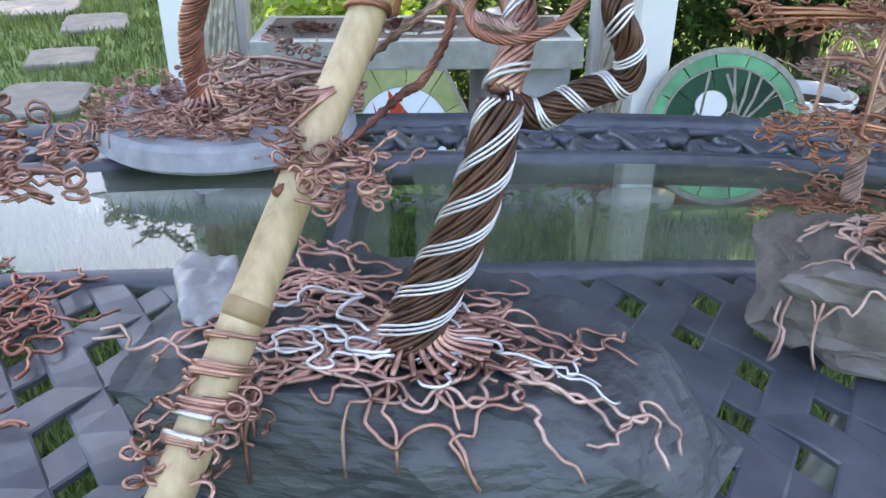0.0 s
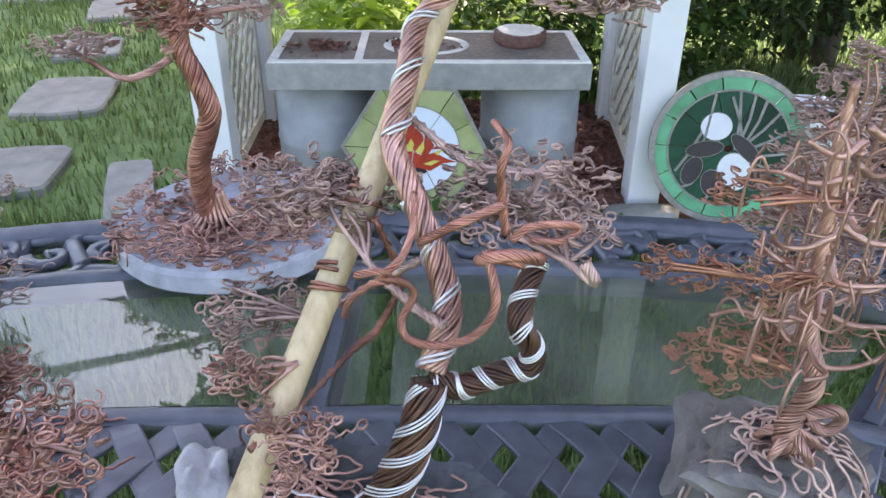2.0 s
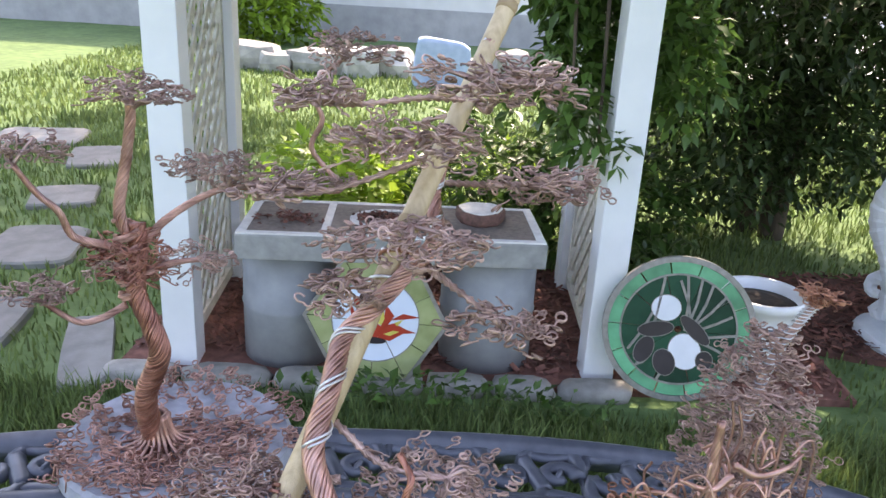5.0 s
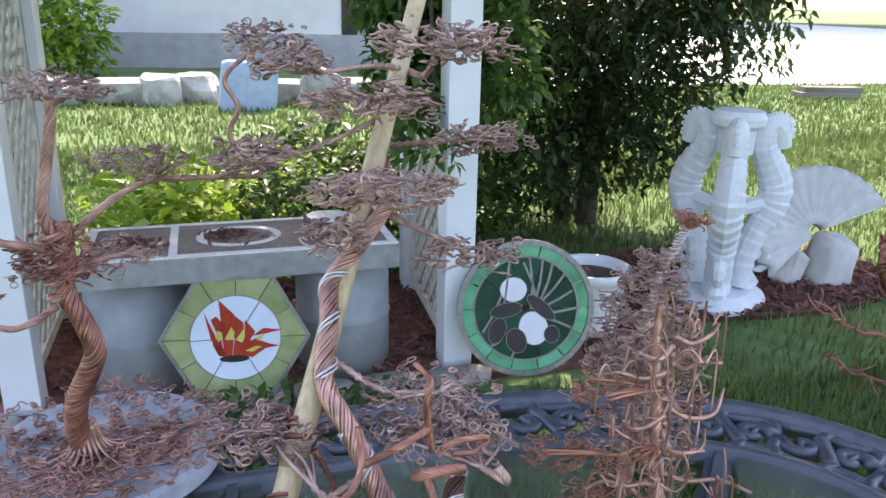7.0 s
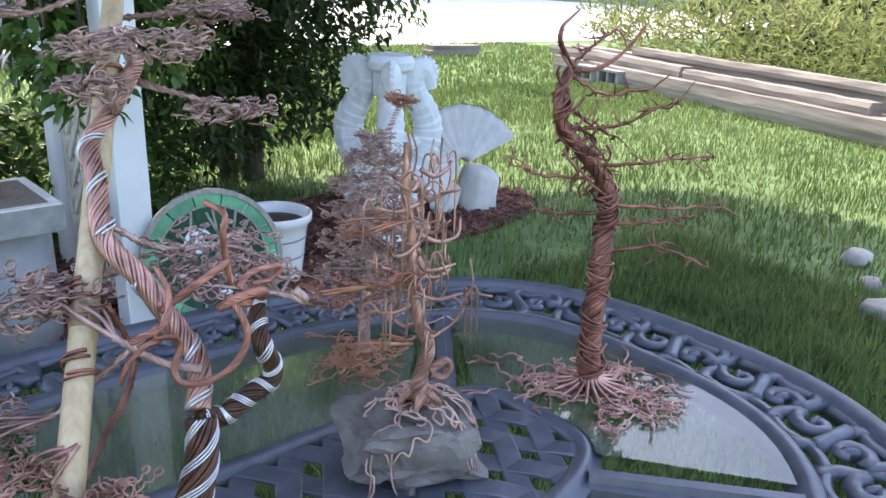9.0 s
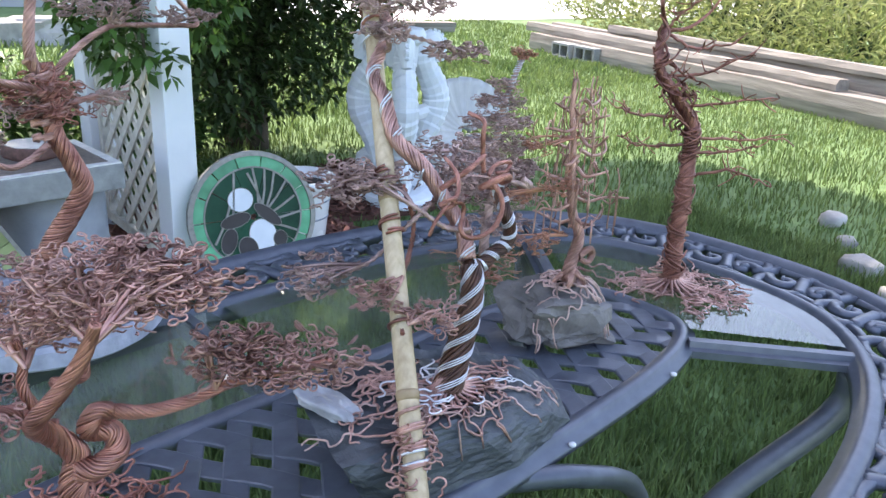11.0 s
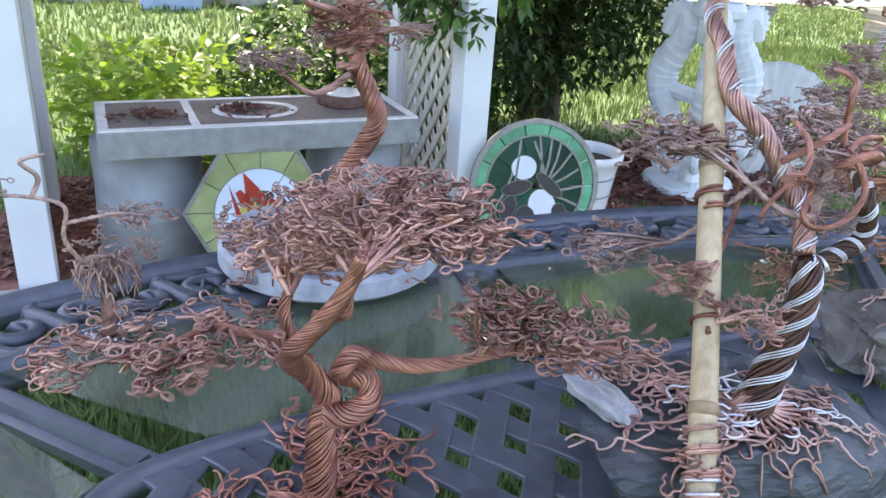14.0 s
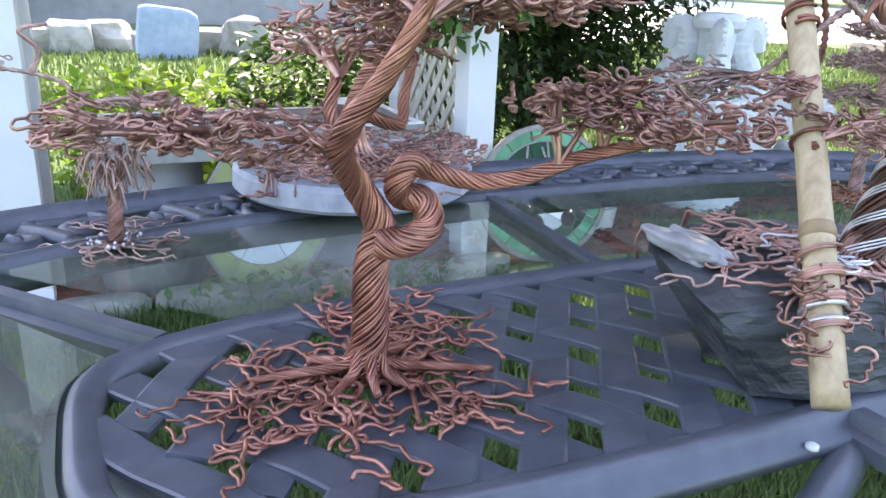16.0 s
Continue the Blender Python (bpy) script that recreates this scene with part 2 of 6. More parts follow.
# ---- mesh helpers ----
class Mesh:
    """Collects vertices and faces for one mesh object."""

    def __init__(self):
        self.v, self.f, self.smooth = [], [], True

    def add(self, verts, faces):
        k = len(self.v)
        self.v.extend(map(tuple, verts))
        self.f.extend(tuple(i + k for i in f) for f in faces)

    def tube(self, pts, r, sides=5, caps=True):
        p = np.asarray(pts, float)
        n = len(p)
        rad = np.broadcast_to(np.asarray(r, float), (n,))
        t = np.gradient(p, axis=0)
        t /= np.linalg.norm(t, axis=1)[:, None] + 1e-12
        up = np.array((0.0, 0, 1)) if abs(t[0][2]) < 0.9 else np.array((1.0, 0, 0))
        us = np.zeros_like(p)
        u = np.cross(t[0], up)
        for i in range(n):
            u = u - t[i] * (u @ t[i])
            u /= np.linalg.norm(u) + 1e-12
            us[i] = u
        w = np.cross(t, us)
        a = np.arange(sides) * 2 * math.pi / sides
        ring = p[:, None] + rad[:, None, None] * (np.cos(a)[None, :, None] * us[:, None] + np.sin(a)[None, :, None] * w[:, None])
        faces = [(i * sides + j, i * sides + (j + 1) % sides, (i + 1) * sides + (j + 1) % sides, (i + 1) * sides + j) for i in range(n - 1) for j in range(sides)]
        if caps:
            faces += [tuple(range(sides - 1, -1, -1)), tuple((n - 1) * sides + j for j in range(sides))]
        self.add(ring.reshape(-1, 3), faces)

    def box(self, lo, hi, bevel=0.0):
        (x0, y0, z0), (x1, y1, z1) = lo, hi
        if bevel <= 0:
            v = [(x, y, z) for z in (z0, z1) for y in (y0, y1) for x in (x0, x1)]
            self.add(v, [(0, 2, 3, 1), (4, 5, 7, 6), (0, 1, 5, 4), (2, 6, 7, 3), (0, 4, 6, 2), (1, 3, 7, 5)])
            return
        bm = bmesh.new()
        bmesh.ops.create_cube(bm, size=1, matrix=Matrix.Translation(((x0 + x1) / 2, (y0 + y1) / 2, (z0 + z1) / 2)) @ Matrix.Diagonal((x1 - x0, y1 - y0, z1 - z0, 1)))
        bmesh.ops.bevel(bm, geom=bm.edges[:], offset=bevel, segments=2, affect="EDGES", profile=0.6)
        bm.verts.index_update()
        self.add([v.co for v in bm.verts], [[v.index for v in f.verts] for f in bm.faces])
        bm.free()

    def prism(self, outline, h, m=None):
        """A flat plate of thickness h over a 2D outline in its local xz plane, facing -y."""
        n = len(outline)
        v = [Vector((x, 0, z)) for x, z in outline] + [Vector((x, -h, z)) for x, z in outline]
        if m is not None:
            v = [m @ q for q in v]
        self.add(v, [tuple(range(n - 1, -1, -1)), tuple(range(n, 2 * n))] + [(i, (i + 1) % n, n + (i + 1) % n, n + i) for i in range(n)])

    def lathe(self, prof, sides=32, centre=(0, 0), fn=None):
        n = len(prof)
        v = []
        for r, z in prof:
            for j in range(sides):
                a = 2 * math.pi * j / sides
                k = fn(a, z) if fn else 1
                v.append((centre[0] + r * k * math.cos(a), centre[1] + r * k * math.sin(a), z))
        f = [(i * sides + j, i * sides + (j + 1) % sides, (i + 1) * sides + (j + 1) % sides, (i + 1) * sides + j) for i in range(n - 1) for j in range(sides)]
        f += [tuple(range(sides - 1, -1, -1)), tuple((n - 1) * sides + j for j in range(sides))]
        self.add(v, f)

    def data(self, name, mat):
        me = bpy.data.meshes.new(name)
        me.from_pydata(self.v, [], self.f)
        me.materials.append(mat)
        if self.smooth:
            me.shade_smooth()
        me.update()
        return me


def part(name, mesh, mat, parent=None, label="", m=None, flat=False):
    if isinstance(mesh, Mesh):
        mesh.smooth = not flat
        mesh = mesh.data(name, mat)
    ob = new(name, mesh)
    if m is not None:
        ob.matrix_basis = m
    if parent is not None:
        ob.parent = parent
    return tagged(ob, label)


def thing(name, label, category, m=None, group="", kind=""):
    ob = new(name)
    ob.empty_display_size = 0.05
    if m is not None:
        ob.matrix_basis = m
    return tagged(ob, label, category, group, kind)


def curve(pts, n=8):
    """Catmull-Rom through the points."""
    p = [np.asarray(q, float) for q in pts]
    p = [2 * p[0] - p[1]] + p + [2 * p[-1] - p[-2]]
    out = []
    for i in range(1, len(p) - 2):
        for k in range(n):
            t = k / n
            out.append(0.5 * (2 * p[i] + (p[i + 1] - p[i - 1]) * t + (2 * p[i - 1] - 5 * p[i] + 4 * p[i + 1] - p[i + 2]) * t * t + (3 * p[i] - p[i - 1] - 3 * p[i + 1] + p[i + 2]) * t ** 3))
    out.append(p[-2])
    return np.array(out)


rnd = random.Random(7)


def superellipse(a, b, n, count=160):
    out = []
    for i in range(count):
        t = 2 * math.pi * i / count
        c, s = math.cos(t), math.sin(t)
        out.append((a * math.copysign(abs(c) ** (2 / n), c), b * math.copysign(abs(s) ** (2 / n), s)))
    return even(out, count)


def even(loop, count):
    """Points at even steps along a closed loop."""
    p = np.array(loop + [loop[0]], float)
    d = np.r_[0, np.cumsum(np.linalg.norm(np.diff(p, axis=0), axis=1))]
    s = np.linspace(0, d[-1], count, endpoint=False)
    return [(float(np.interp(q, d, p[:, 0])), float(np.interp(q, d, p[:, 1]))) for q in s]


# ---- ground ----
def ground_height(x, y):
    return 0.012 * noise.noise((x * 0.7, y * 0.7, 0)) + 0.006 * noise.noise((x * 3, y * 3, 4))


def build_ground():
    xs = np.r_[np.linspace(-400, -12, 10), np.linspace(-10, 14, 97), np.linspace(16, 400, 10)]
    ys = np.r_[np.linspace(-400, -6, 10), np.linspace(-5, 16, 85), np.linspace(18, 400, 10)]
    g = Mesh()
    v = [(x, y, ground_height(x, y) - 0.012) for y in ys for x in xs]
    w = len(xs)
    g.add(v, [(j * w + i, j * w + i + 1, (j + 1) * w + i + 1, (j + 1) * w + i) for j in range(len(ys) - 1) for i in range(w - 1)])
    tagged(part("ground", g, LAWN), "green lawn turf stretching to the horizon", "ground", kind="structure")


build_ground()

PAVERS = ((-2.33, 4.99, 0.40, 0.58, 22), (-2.10, 4.07, 0.36, 0.40, 20), (-1.83, 3.30, 0.40, 0.54, 14), (-1.62, 2.50, 0.36, 0.42, 12), (-1.12, 2.36, 0.17, 0.56, 22), (-1.50, 1.86, 0.36, 0.36, 14), (-3.0, 5.45, 0.62, 0.60, 14))


def on_bare(x, y):
    """Where no grass grows: beds, edging, stepping stones."""
    if -0.98 < x < 1.45 and 2.18 + 0.06 * x < y < 3.4:
        return True
    if 1.2 < x < 3.3 and 2.3 < y < 3.9 and (x - 2.10) ** 2 / 0.80 + (y - 3.12) ** 2 / 0.20 < 1:
        return True
    for px, py, w, d, r in PAVERS:
        c, s = math.cos(radians(r)), math.sin(radians(r))
        u, v = (x - px) * c + (y - py) * s, -(x - px) * s + (y - py) * c
        if abs(u) < w / 2 and abs(v) < d / 2:
            return True
    return False


def build_grass(name, n, x0, x1, y0, y1, h0, h1, width, label):
    g = Mesh()
    r = random.Random(3)
    verts, faces = [], []
    for _ in range(n):
        x, y = r.uniform(x0, x1), r.uniform(y0, y1)
        if on_bare(x, y):
            continue
        h = r.uniform(h0, h1) * (0.75 + 0.5 * noise.noise((x * 1.7, y * 1.7, 9)))
        a, lean = r.uniform(0, 2 * math.pi), r.uniform(0.1, 0.75) * h
        b = a + r.uniform(-0.8, 0.8)
        dx, dy = width / 2 * math.cos(a + 1.57), width / 2 * math.sin(a + 1.57)
        lx, ly = lean * math.cos(b), lean * math.sin(b)
        z = ground_height(x, y) - 0.012
        k = len(verts)
        verts += [(x - dx, y - dy, z), (x + dx, y + dy, z), (x + lx * 0.35 + dx * 0.8, y + ly * 0.35 + dy * 0.8, z + h * 0.6), (x + lx * 0.35 - dx * 0.8, y + ly * 0.35 - dy * 0.8, z + h * 0.6), (x + lx, y + ly, z + h)]
        faces += [(k, k + 1, k + 2, k + 3), (k + 3, k + 2, k + 4)]
    g.v, g.f = verts, faces
    tagged(part(name, g, GRASS), label, "grass", kind="stuff")


build_grass("grass", 90000, -1.6, 3.2, -1.1, 2.15, 0.05, 0.12, 0.0055, "long green grass blades beneath and around the table")
build_grass("lawn_grass", 95000, -3.2, 7.6, -1.0, 7.0, 0.04, 0.09, 0.009, "sunlit lawn grass around the garden bed")
build_grass("far_grass", 34000, -5.0, 11.0, 5.0, 12.0, 0.05, 0.11, 0.020, "rough sunlit grass at the back of the lawn")


def build_paver(x, y, w, d, r, k):
    q = random.Random(k)
    m = Mesh()
    top, bot = [], []
    n = 16
    for i in range(n):
        a = 2 * math.pi * i / n
        c, s = math.cos(a), math.sin(a)
        j = q.uniform(0.93, 1.03)
        top.append((w / 2 * j * math.copysign(abs(c) ** 0.35, c), d / 2 * j * math.copysign(abs(s) ** 0.35, s)))
    ring = lambda f, z: [(u * f, v * f, z) for u, v in top]
    m.add(ring(1, -0.04) + ring(1, 0.012) + ring(0.96, 0.022), [tuple(range(2 * n, 3 * n))] + [(b * n + i, b * n + (i + 1) % n, (b + 1) * n + (i + 1) % n, (b + 1) * n + i) for b in (0, 1) for i in range(n)])
    ob = part("stepping_stone", m, PAVER, m=pose(x, y, 0, 0, 0, r), flat=True)
    tagged(ob, "weathered grey flagstone set in the lawn", "stepping stone", "stepping stones of the garden path")


for i, p in enumerate(PAVERS):
    build_paver(*p, i)


def build_bed(name, pts, label):
    m = Mesh()
    n = len(pts)
    m.add([(x, y, -0.03) for x, y in pts] + [(x, y, 0.012) for x, y in pts], [tuple(range(n, 2 * n))] + [(i, (i + 1) % n, n + (i + 1) % n, n + i) for i in range(n)])
    tagged(part(name, m, MULCH, flat=True), label, "flower bed", kind="structure")


build_bed("mulch_bed", [(-0.98, 2.24), (1.5, 2.38), (1.5, 3.45), (-0.98, 3.40)], "red-brown bark mulch beneath the arbor")
build_bed("statue_bed", [(2.10 + 0.92 * math.cos(a * math.pi / 12), 3.12 + 0.46 * math.sin(a * math.pi / 12)) for a in range(24)], "bark mulch bed under the plaster ornaments")


def build_chips():
    m = Mesh()
    r = random.Random(11)
    for _ in range(7000):
        if r.random() < 0.6:
            x, y = r.uniform(-0.97, 1.48), r.uniform(2.40, 3.35)
        else:
            a, q = r.uniform(0, 6.283), math.sqrt(r.random())
            x, y = 2.10 + 0.93 * q * math.cos(a), 3.12 + 0.48 * q * math.sin(a)
        M = pose(x, y, 0.016 + r.random() * 0.02, r.uniform(-40, 40), r.uniform(-30, 30), r.uniform(0, 360))
        l, w, t = r.uniform(0.010, 0.032), r.uniform(0.004, 0.010), 0.002
        v = [M @ Vector(c) for c in ((-l, -w, 0), (l * 0.8, -w, 0), (l, w * 0.7, 0), (-l * 0.9, w, 0), (-l * 0.9, -w * 0.8, t), (l * 0.7, -w * 0.8, t), (l * 0.9, w * 0.6, t), (-l * 0.8, w * 0.8, t))]
        m.add(v, [(4, 5, 6, 7), (0, 1, 5, 4), (1, 2, 6, 5), (2, 3, 7, 6), (3, 0, 4, 7)])
    tagged(part("bark_chips", m, MULCH, flat=True), "loose red-brown bark chips over the beds", "mulch", kind="stuff")


build_chips()


def rock_mesh(size, seed, rough=0.25, cuts=3, layers=0.0, box=0.55):
    """A rock: a squashed sphere with faceted, layered noise."""
    bm = bmesh.new()
    bmesh.ops.create_icosphere(bm, subdivisions=cuts, radius=1)
    for v in bm.verts:
        d = v.co.copy()
        q = 1 + rough * noise.noise(d * 1.3 + Vector((seed * 7.1, 0, 0))) + rough * 0.5 * noise.noise(d * 3.1 + Vector((0, seed * 3.7, 0)))
        c = Vector([math.copysign(abs(x) ** box, x) for x in d]) * q
        if layers:
            c.x *= 1 + 0.06 * math.sin(c.z * layers + seed)
            c.y *= 1 + 0.05 * math.sin(c.z * layers * 1.3 + seed)
        v.co = Vector((c.x * size[0], c.y * size[1], c.z * size[2]))
    bm.verts.index_update()
    m = Mesh()
    m.add([v.co for v in bm.verts], [[v.index for v in f.verts] for f in bm.faces])
    bm.free()
    return m


# stone edging in front of the bed
x = -1.0
i = 0
while x < 0.62:
    w = rnd.uniform(0.20, 0.34)
    e = part("edging_stone", rock_mesh((w / 2, 0.055, 0.035), 20 + i, 0.12, 2), EDGING, m=pose(x + w / 2, 2.275 + 0.065 * (x + w / 2), 0.012, 0, 0, 4 + rnd.uniform(-3, 3)))
    tagged(e, "rough grey stone edging block along the bed", "edging stone", "edging stones of the bed")
    x += w + 0.008
    i += 1


# ---- arbor ----
def build_arbor():
    for k, (px, py) in enumerate(((-0.773, 2.345), (0.627, 2.447), (-0.845, 3.09), (0.612, 3.235))):
        m = Mesh()
        h = 2.4
        m.box((-0.0525, -0.0525, -0.02), (0.0525, 0.0525, h), 0.004)
        ob = part("arbor_post", m, VINYL, m=pose(px, py, 0, 0, 0, 4.5), flat=True)
        tagged(ob, "square white vinyl arbor post standing in the bed", "post", "arbor posts")
    for px, py, ang, y0, y1 in ((-0.773, 2.345, 5.5, 0.06, 0.685), (0.627, 2.447, 1.1, 0.06, 0.73)):
        t = thing("trellis_panel", "weathered cream diagonal lattice between two arbor posts", "trellis", pose(px, py, 0, 0, 0, ang), "arbor trellis panels")
        f = Mesh()
        for a, b in (((-0.018, y0, 0.05), (0.018, y0 + 0.035, 1.95)), ((-0.018, y1 - 0.035, 0.05), (0.018, y1, 1.95))):
            f.box(a, b)
        part("side_rail", f, LATTICE, t, flat=True)
        f = Mesh()
        f.box((-0.018, y0 + 0.035, 0.05), (0.018, y1 - 0.035, 0.09))
        part("bottom_rail", f, LATTICE, t, flat=True)
        ya, yb, za, zb, step = y0 + 0.035, y1 - 0.035, 0.09, 1.93, 0.108
        for s in (1, -1):
            c = za - (yb - ya)
            while c < zb:
                # a slat rises one for one; clip it to the frame
                pts = []
                for yy in (ya, yb):
                    pts.append((yy, c + (yy - ya) if s > 0 else c + (yb - yy)))
                (ya_, z0_), (yb_, z1_) = pts
                lo, hi = min(z0_, z1_), max(z0_, z1_)
                if hi > za and lo < zb:
                    def cut(z):
                        return ya + (z - c) if s > 0 else yb - (z - c)
                    zz0, zz1 = max(lo, za), min(hi, zb)
                    a, b = (cut(zz0), zz0), (cut(zz1), zz1)
                    if abs(b[1] - a[1]) > 0.03:
                        sl = Mesh()
                        w = 0.016
                        xo = 0.006 * s
                        n = 0.7071
                        dy, dz = (-n * w, n * w) if s > 0 else (n * w, n * w)
                        v = []
                        for xx in (xo - 0.004, xo + 0.004):
                            v += [(xx, a[0] + dy, a[1] + dz), (xx, a[0] - dy, a[1] - dz), (xx, b[0] - dy, b[1] - dz), (xx, b[0] + dy, b[1] + dz)]
                        sl.add(v, [(0, 1, 2, 3), (7, 6, 5, 4), (0, 4, 5, 1), (1, 5, 6, 2), (2, 6, 7, 3), (3, 7, 4, 0)])
                        part("slat", sl, LATTICE, t, flat=True)
                c += step


build_arbor()


# ---- leaves ----
def leaf_cloud(name, mat, spots, n, size, label, category, seed=1, parent=None, droop=0.3, aspect=0.42, kind="stuff"):
    """Many pointed leaves, each two folded halves, spread through ellipsoids (x, y, z, rx, ry, rz)."""
    r = random.Random(seed)
    verts, faces = [], []
    vol = [s[3] * s[4] * s[5] for s in spots]
    for _ in range(n):
        s = r.choices(spots, vol)[0]
        while True:
            q = Vector((r.uniform(-1, 1), r.uniform(-1, 1), r.uniform(-1, 1)))
            if 0.25 < q.length < 1 + 0.3 * noise.noise(q * 2.3 + Vector(s[:3])):
                break
        c = Vector((s[0] + q.x * s[3], s[1] + q.y * s[4], s[2] + q.z * s[5]))
        if c.z < 0.03:
            continue
        L = size * r.uniform(0.6, 1.3)
        d = (Vector((r.gauss(0, 1), r.gauss(0, 1), r.gauss(0, 0.5) - droop)) + q * 0.6).normalized()
        side = d.cross(Vector((r.gauss(0, 0.4), r.gauss(0, 0.4), 1))).normalized() * L * aspect * 0.5
        up = side.cross(d).normalized() * L * 0.10
        k = len(verts)
        mid = c + d * L * 0.45
        verts += [c, mid + side + up, c + d * L - up, mid - side + up, mid]
        faces += [(k, k + 4, k + 1), (k + 4, k + 2, k + 1), (k, k + 3, k + 4), (k + 4, k + 3, k + 2)]
    m = Mesh()
    m.v, m.f = [tuple(v) for v in verts], faces
    ob = part(name, m, mat, parent)
    return tagged(ob, label, category, kind=kind)


def build_tree():
    t = thing("evergreen_tree", "dark leafy tree with several leaning trunks behind the bed", "tree", pose(1.85, 4.25, 0))
    m = Mesh()
    for pts, r in (([(0, 0, -0.05), (0.05, 0.05, 0.5), (0.25, 0.1, 1.1), (0.7, 0.0, 1.8), (1.2, -0.2, 2.5)], 0.075), ([(-0.1, 0.1, -0.05), (-0.2, 0.1, 0.6), (-0.5, 0, 1.3), (-0.8, -0.3, 2.2)], 0.06), ([(0.05, 0.2, -0.05), (0.1, 0.3, 0.8), (0.0, 0.5, 1.6), (0.2, 0.6, 2.6)], 0.07), ([(0.2, 0.1, 0.9), (0.5, -0.2, 1.2), (0.9, -0.5, 1.5), (1.3, -0.8, 1.6)], 0.03), ([(-0.3, 0.05, 0.8), (-0.55, -0.3, 1.1), (-0.7, -0.7, 1.3)], 0.025)):
        c = curve(pts, 7)
        m.tube(c, np.linspace(r, r * 0.35, len(c)), 8)
    part("trunk", m, BARK, t)
    leaf_cloud("crown", LEAF_DARK, [(-0.3, -0.2, 0.55, 0.6, 0.45, 0.4), (0.2, -0.2, 0.6, 0.4, 0.4, 0.35), (-0.45, 0.0, 0.75, 0.55, 0.6, 0.65), (0.25, -0.05, 0.95, 0.55, 0.6, 0.55), (-0.15, -0.25, 1.4, 0.9, 0.8, 0.55), (0.6, -0.1, 1.7, 0.7, 0.7, 0.5), (-0.7, 0.1, 1.7, 0.6, 0.7, 0.6)], 22000, 0.075, "", "", 5, t, 0.5, 0.4)
    leaf_cloud("hanging_leaves", LEAF_MID, [(0.75, -0.35, 1.2, 0.28, 0.25, 0.35), (-0.6, -0.55, 1.0, 0.3, 0.2, 0.4)], 900, 0.07, "", "", 6, t, 1.0, 0.34)
    for c in t.children:
        if "kind" in c:
            del c["kind"]


build_tree()


def build_vine():
    t = thing("arbor_vine", "green leafy vine hanging around the white arbor post", "vine", pose(0, 0, 0))
    m = Mesh()
    for pts in ([(0.66, 2.54, 0.0), (0.70, 2.56, 0.6), (0.67, 2.54, 1.2), (0.6, 2.56, 2.0), (0.3, 2.6, 2.45)], [(0.55, 2.6, 2.4), (0.45, 2.58, 1.5), (0.45, 2.50, 1.0)], [(0.5, 2.6, 2.45), (0.52, 2.50, 1.6), (0.54, 2.42, 0.85)]):
        c = curve(pts, 7)
        m.tube(c, np.linspace(0.011, 0.005, len(c)), 6)
    part("vine_stem", m, BARK, t)
    leaf_cloud("vine_leaves", LEAF_MID, [(0.46, 2.62, 1.0, 0.12, 0.10, 0.22), (0.49, 2.44, 0.86, 0.09, 0.06, 0.13), (0.60, 2.355, 0.82, 0.075, 0.025, 0.06), (0.44, 2.70, 1.38, 0.15, 0.18, 0.25), (0.64, 2.68, 1.30, 0.26, 0.10, 0.34), (0.84, 2.62, 1.05, 0.12, 0.10, 0.22)], 3400, 0.062, "", "", 8, t, 0.7, 0.5)
    for c in t.children:
        if "kind" in c:
            del c["kind"]


build_vine()
# tree added out of view, only to shade the path and left lawn
def build_unseen_shade_tree():
    t = thing("shade_tree", "unseen broad-limbed tree added to shade the garden path", "tree", pose(-8.6, 4.0, 0))
    m = Mesh()
    for pts, r in (([(0, 0, -0.05), (0.1, 0, 2.0), (0.2, 0, 4.0), (-0.5, -0.3, 5.4), (-1.3, -0.7, 6.6)], 0.20), ([(0.2, 0, 3.8), (2.0, 1.2, 5.2), (4.2, 2.8, 5.9), (7.3, 5.0, 6.2)], 0.10), ([(5.2, 3.5, 6.0), (6.0, 4.6, 6.2), (6.6, 5.8, 6.4)], 0.045)):
        c = curve(pts, 7)
        m.tube(c, np.linspace(r, r * 0.35, len(c)), 9)
    part("trunk", m, BARK, t)
    leaf_cloud("crown", LEAF_MID, [(7.3, 5.0, 6.3, 1.25, 2.7, 0.5), (6.1, 4.7, 6.4, 0.8, 1.6, 0.5), (-0.9, -0.8, 6.6, 1.2, 1.2, 0.8)], 4600, 0.22, "", "", 36, t, 0.3, 0.6)
    for c in t.children:
        if "kind" in c:
            del c["kind"]


build_unseen_shade_tree()
# unseen leaf clumps added above arbor, table and lawn to block the sun
leaf_cloud("arbor_canopy", LEAF_MID, [(0.2, 2.40, 2.75, 1.5, 1.45, 0.28), (1.9, 2.5, 3.0, 1.3, 1.5, 0.4), (3.4, 4.5, 3.3, 1.5, 1.1, 0.4), (-0.7, 4.7, 3.0, 0.9, 1.3, 0.35), (0.42, 4.25, 2.9, 0.5, 0.7, 0.22)], 44000, 0.12, "unseen green leaves added overhead to shade table, bench and lawn", "foliage", 9, None, 0.2, 0.7)
leaf_cloud("bed_plants", LEAF_LIME, [(-0.42, 3.6, 0.22, 0.42, 0.35, 0.30), (-0.5, 4.0, 0.22, 0.45, 0.4, 0.26), (0.05, 4.3, 0.22, 0.5, 0.35, 0.22)], 2000, 0.085, "bright lime-green leafy garden plants", "plant", 10, None, 0.1, 0.55)
leaf_cloud("shrub", LEAF_MID, [(0.75, 3.62, 0.28, 0.5, 0.35, 0.34), (0.20, 3.60, 0.34, 0.38, 0.28, 0.38)], 3000, 0.075, "dense mid-green shrub beside the lime plants", "shrub", 12, None, 0.2, 0.45)
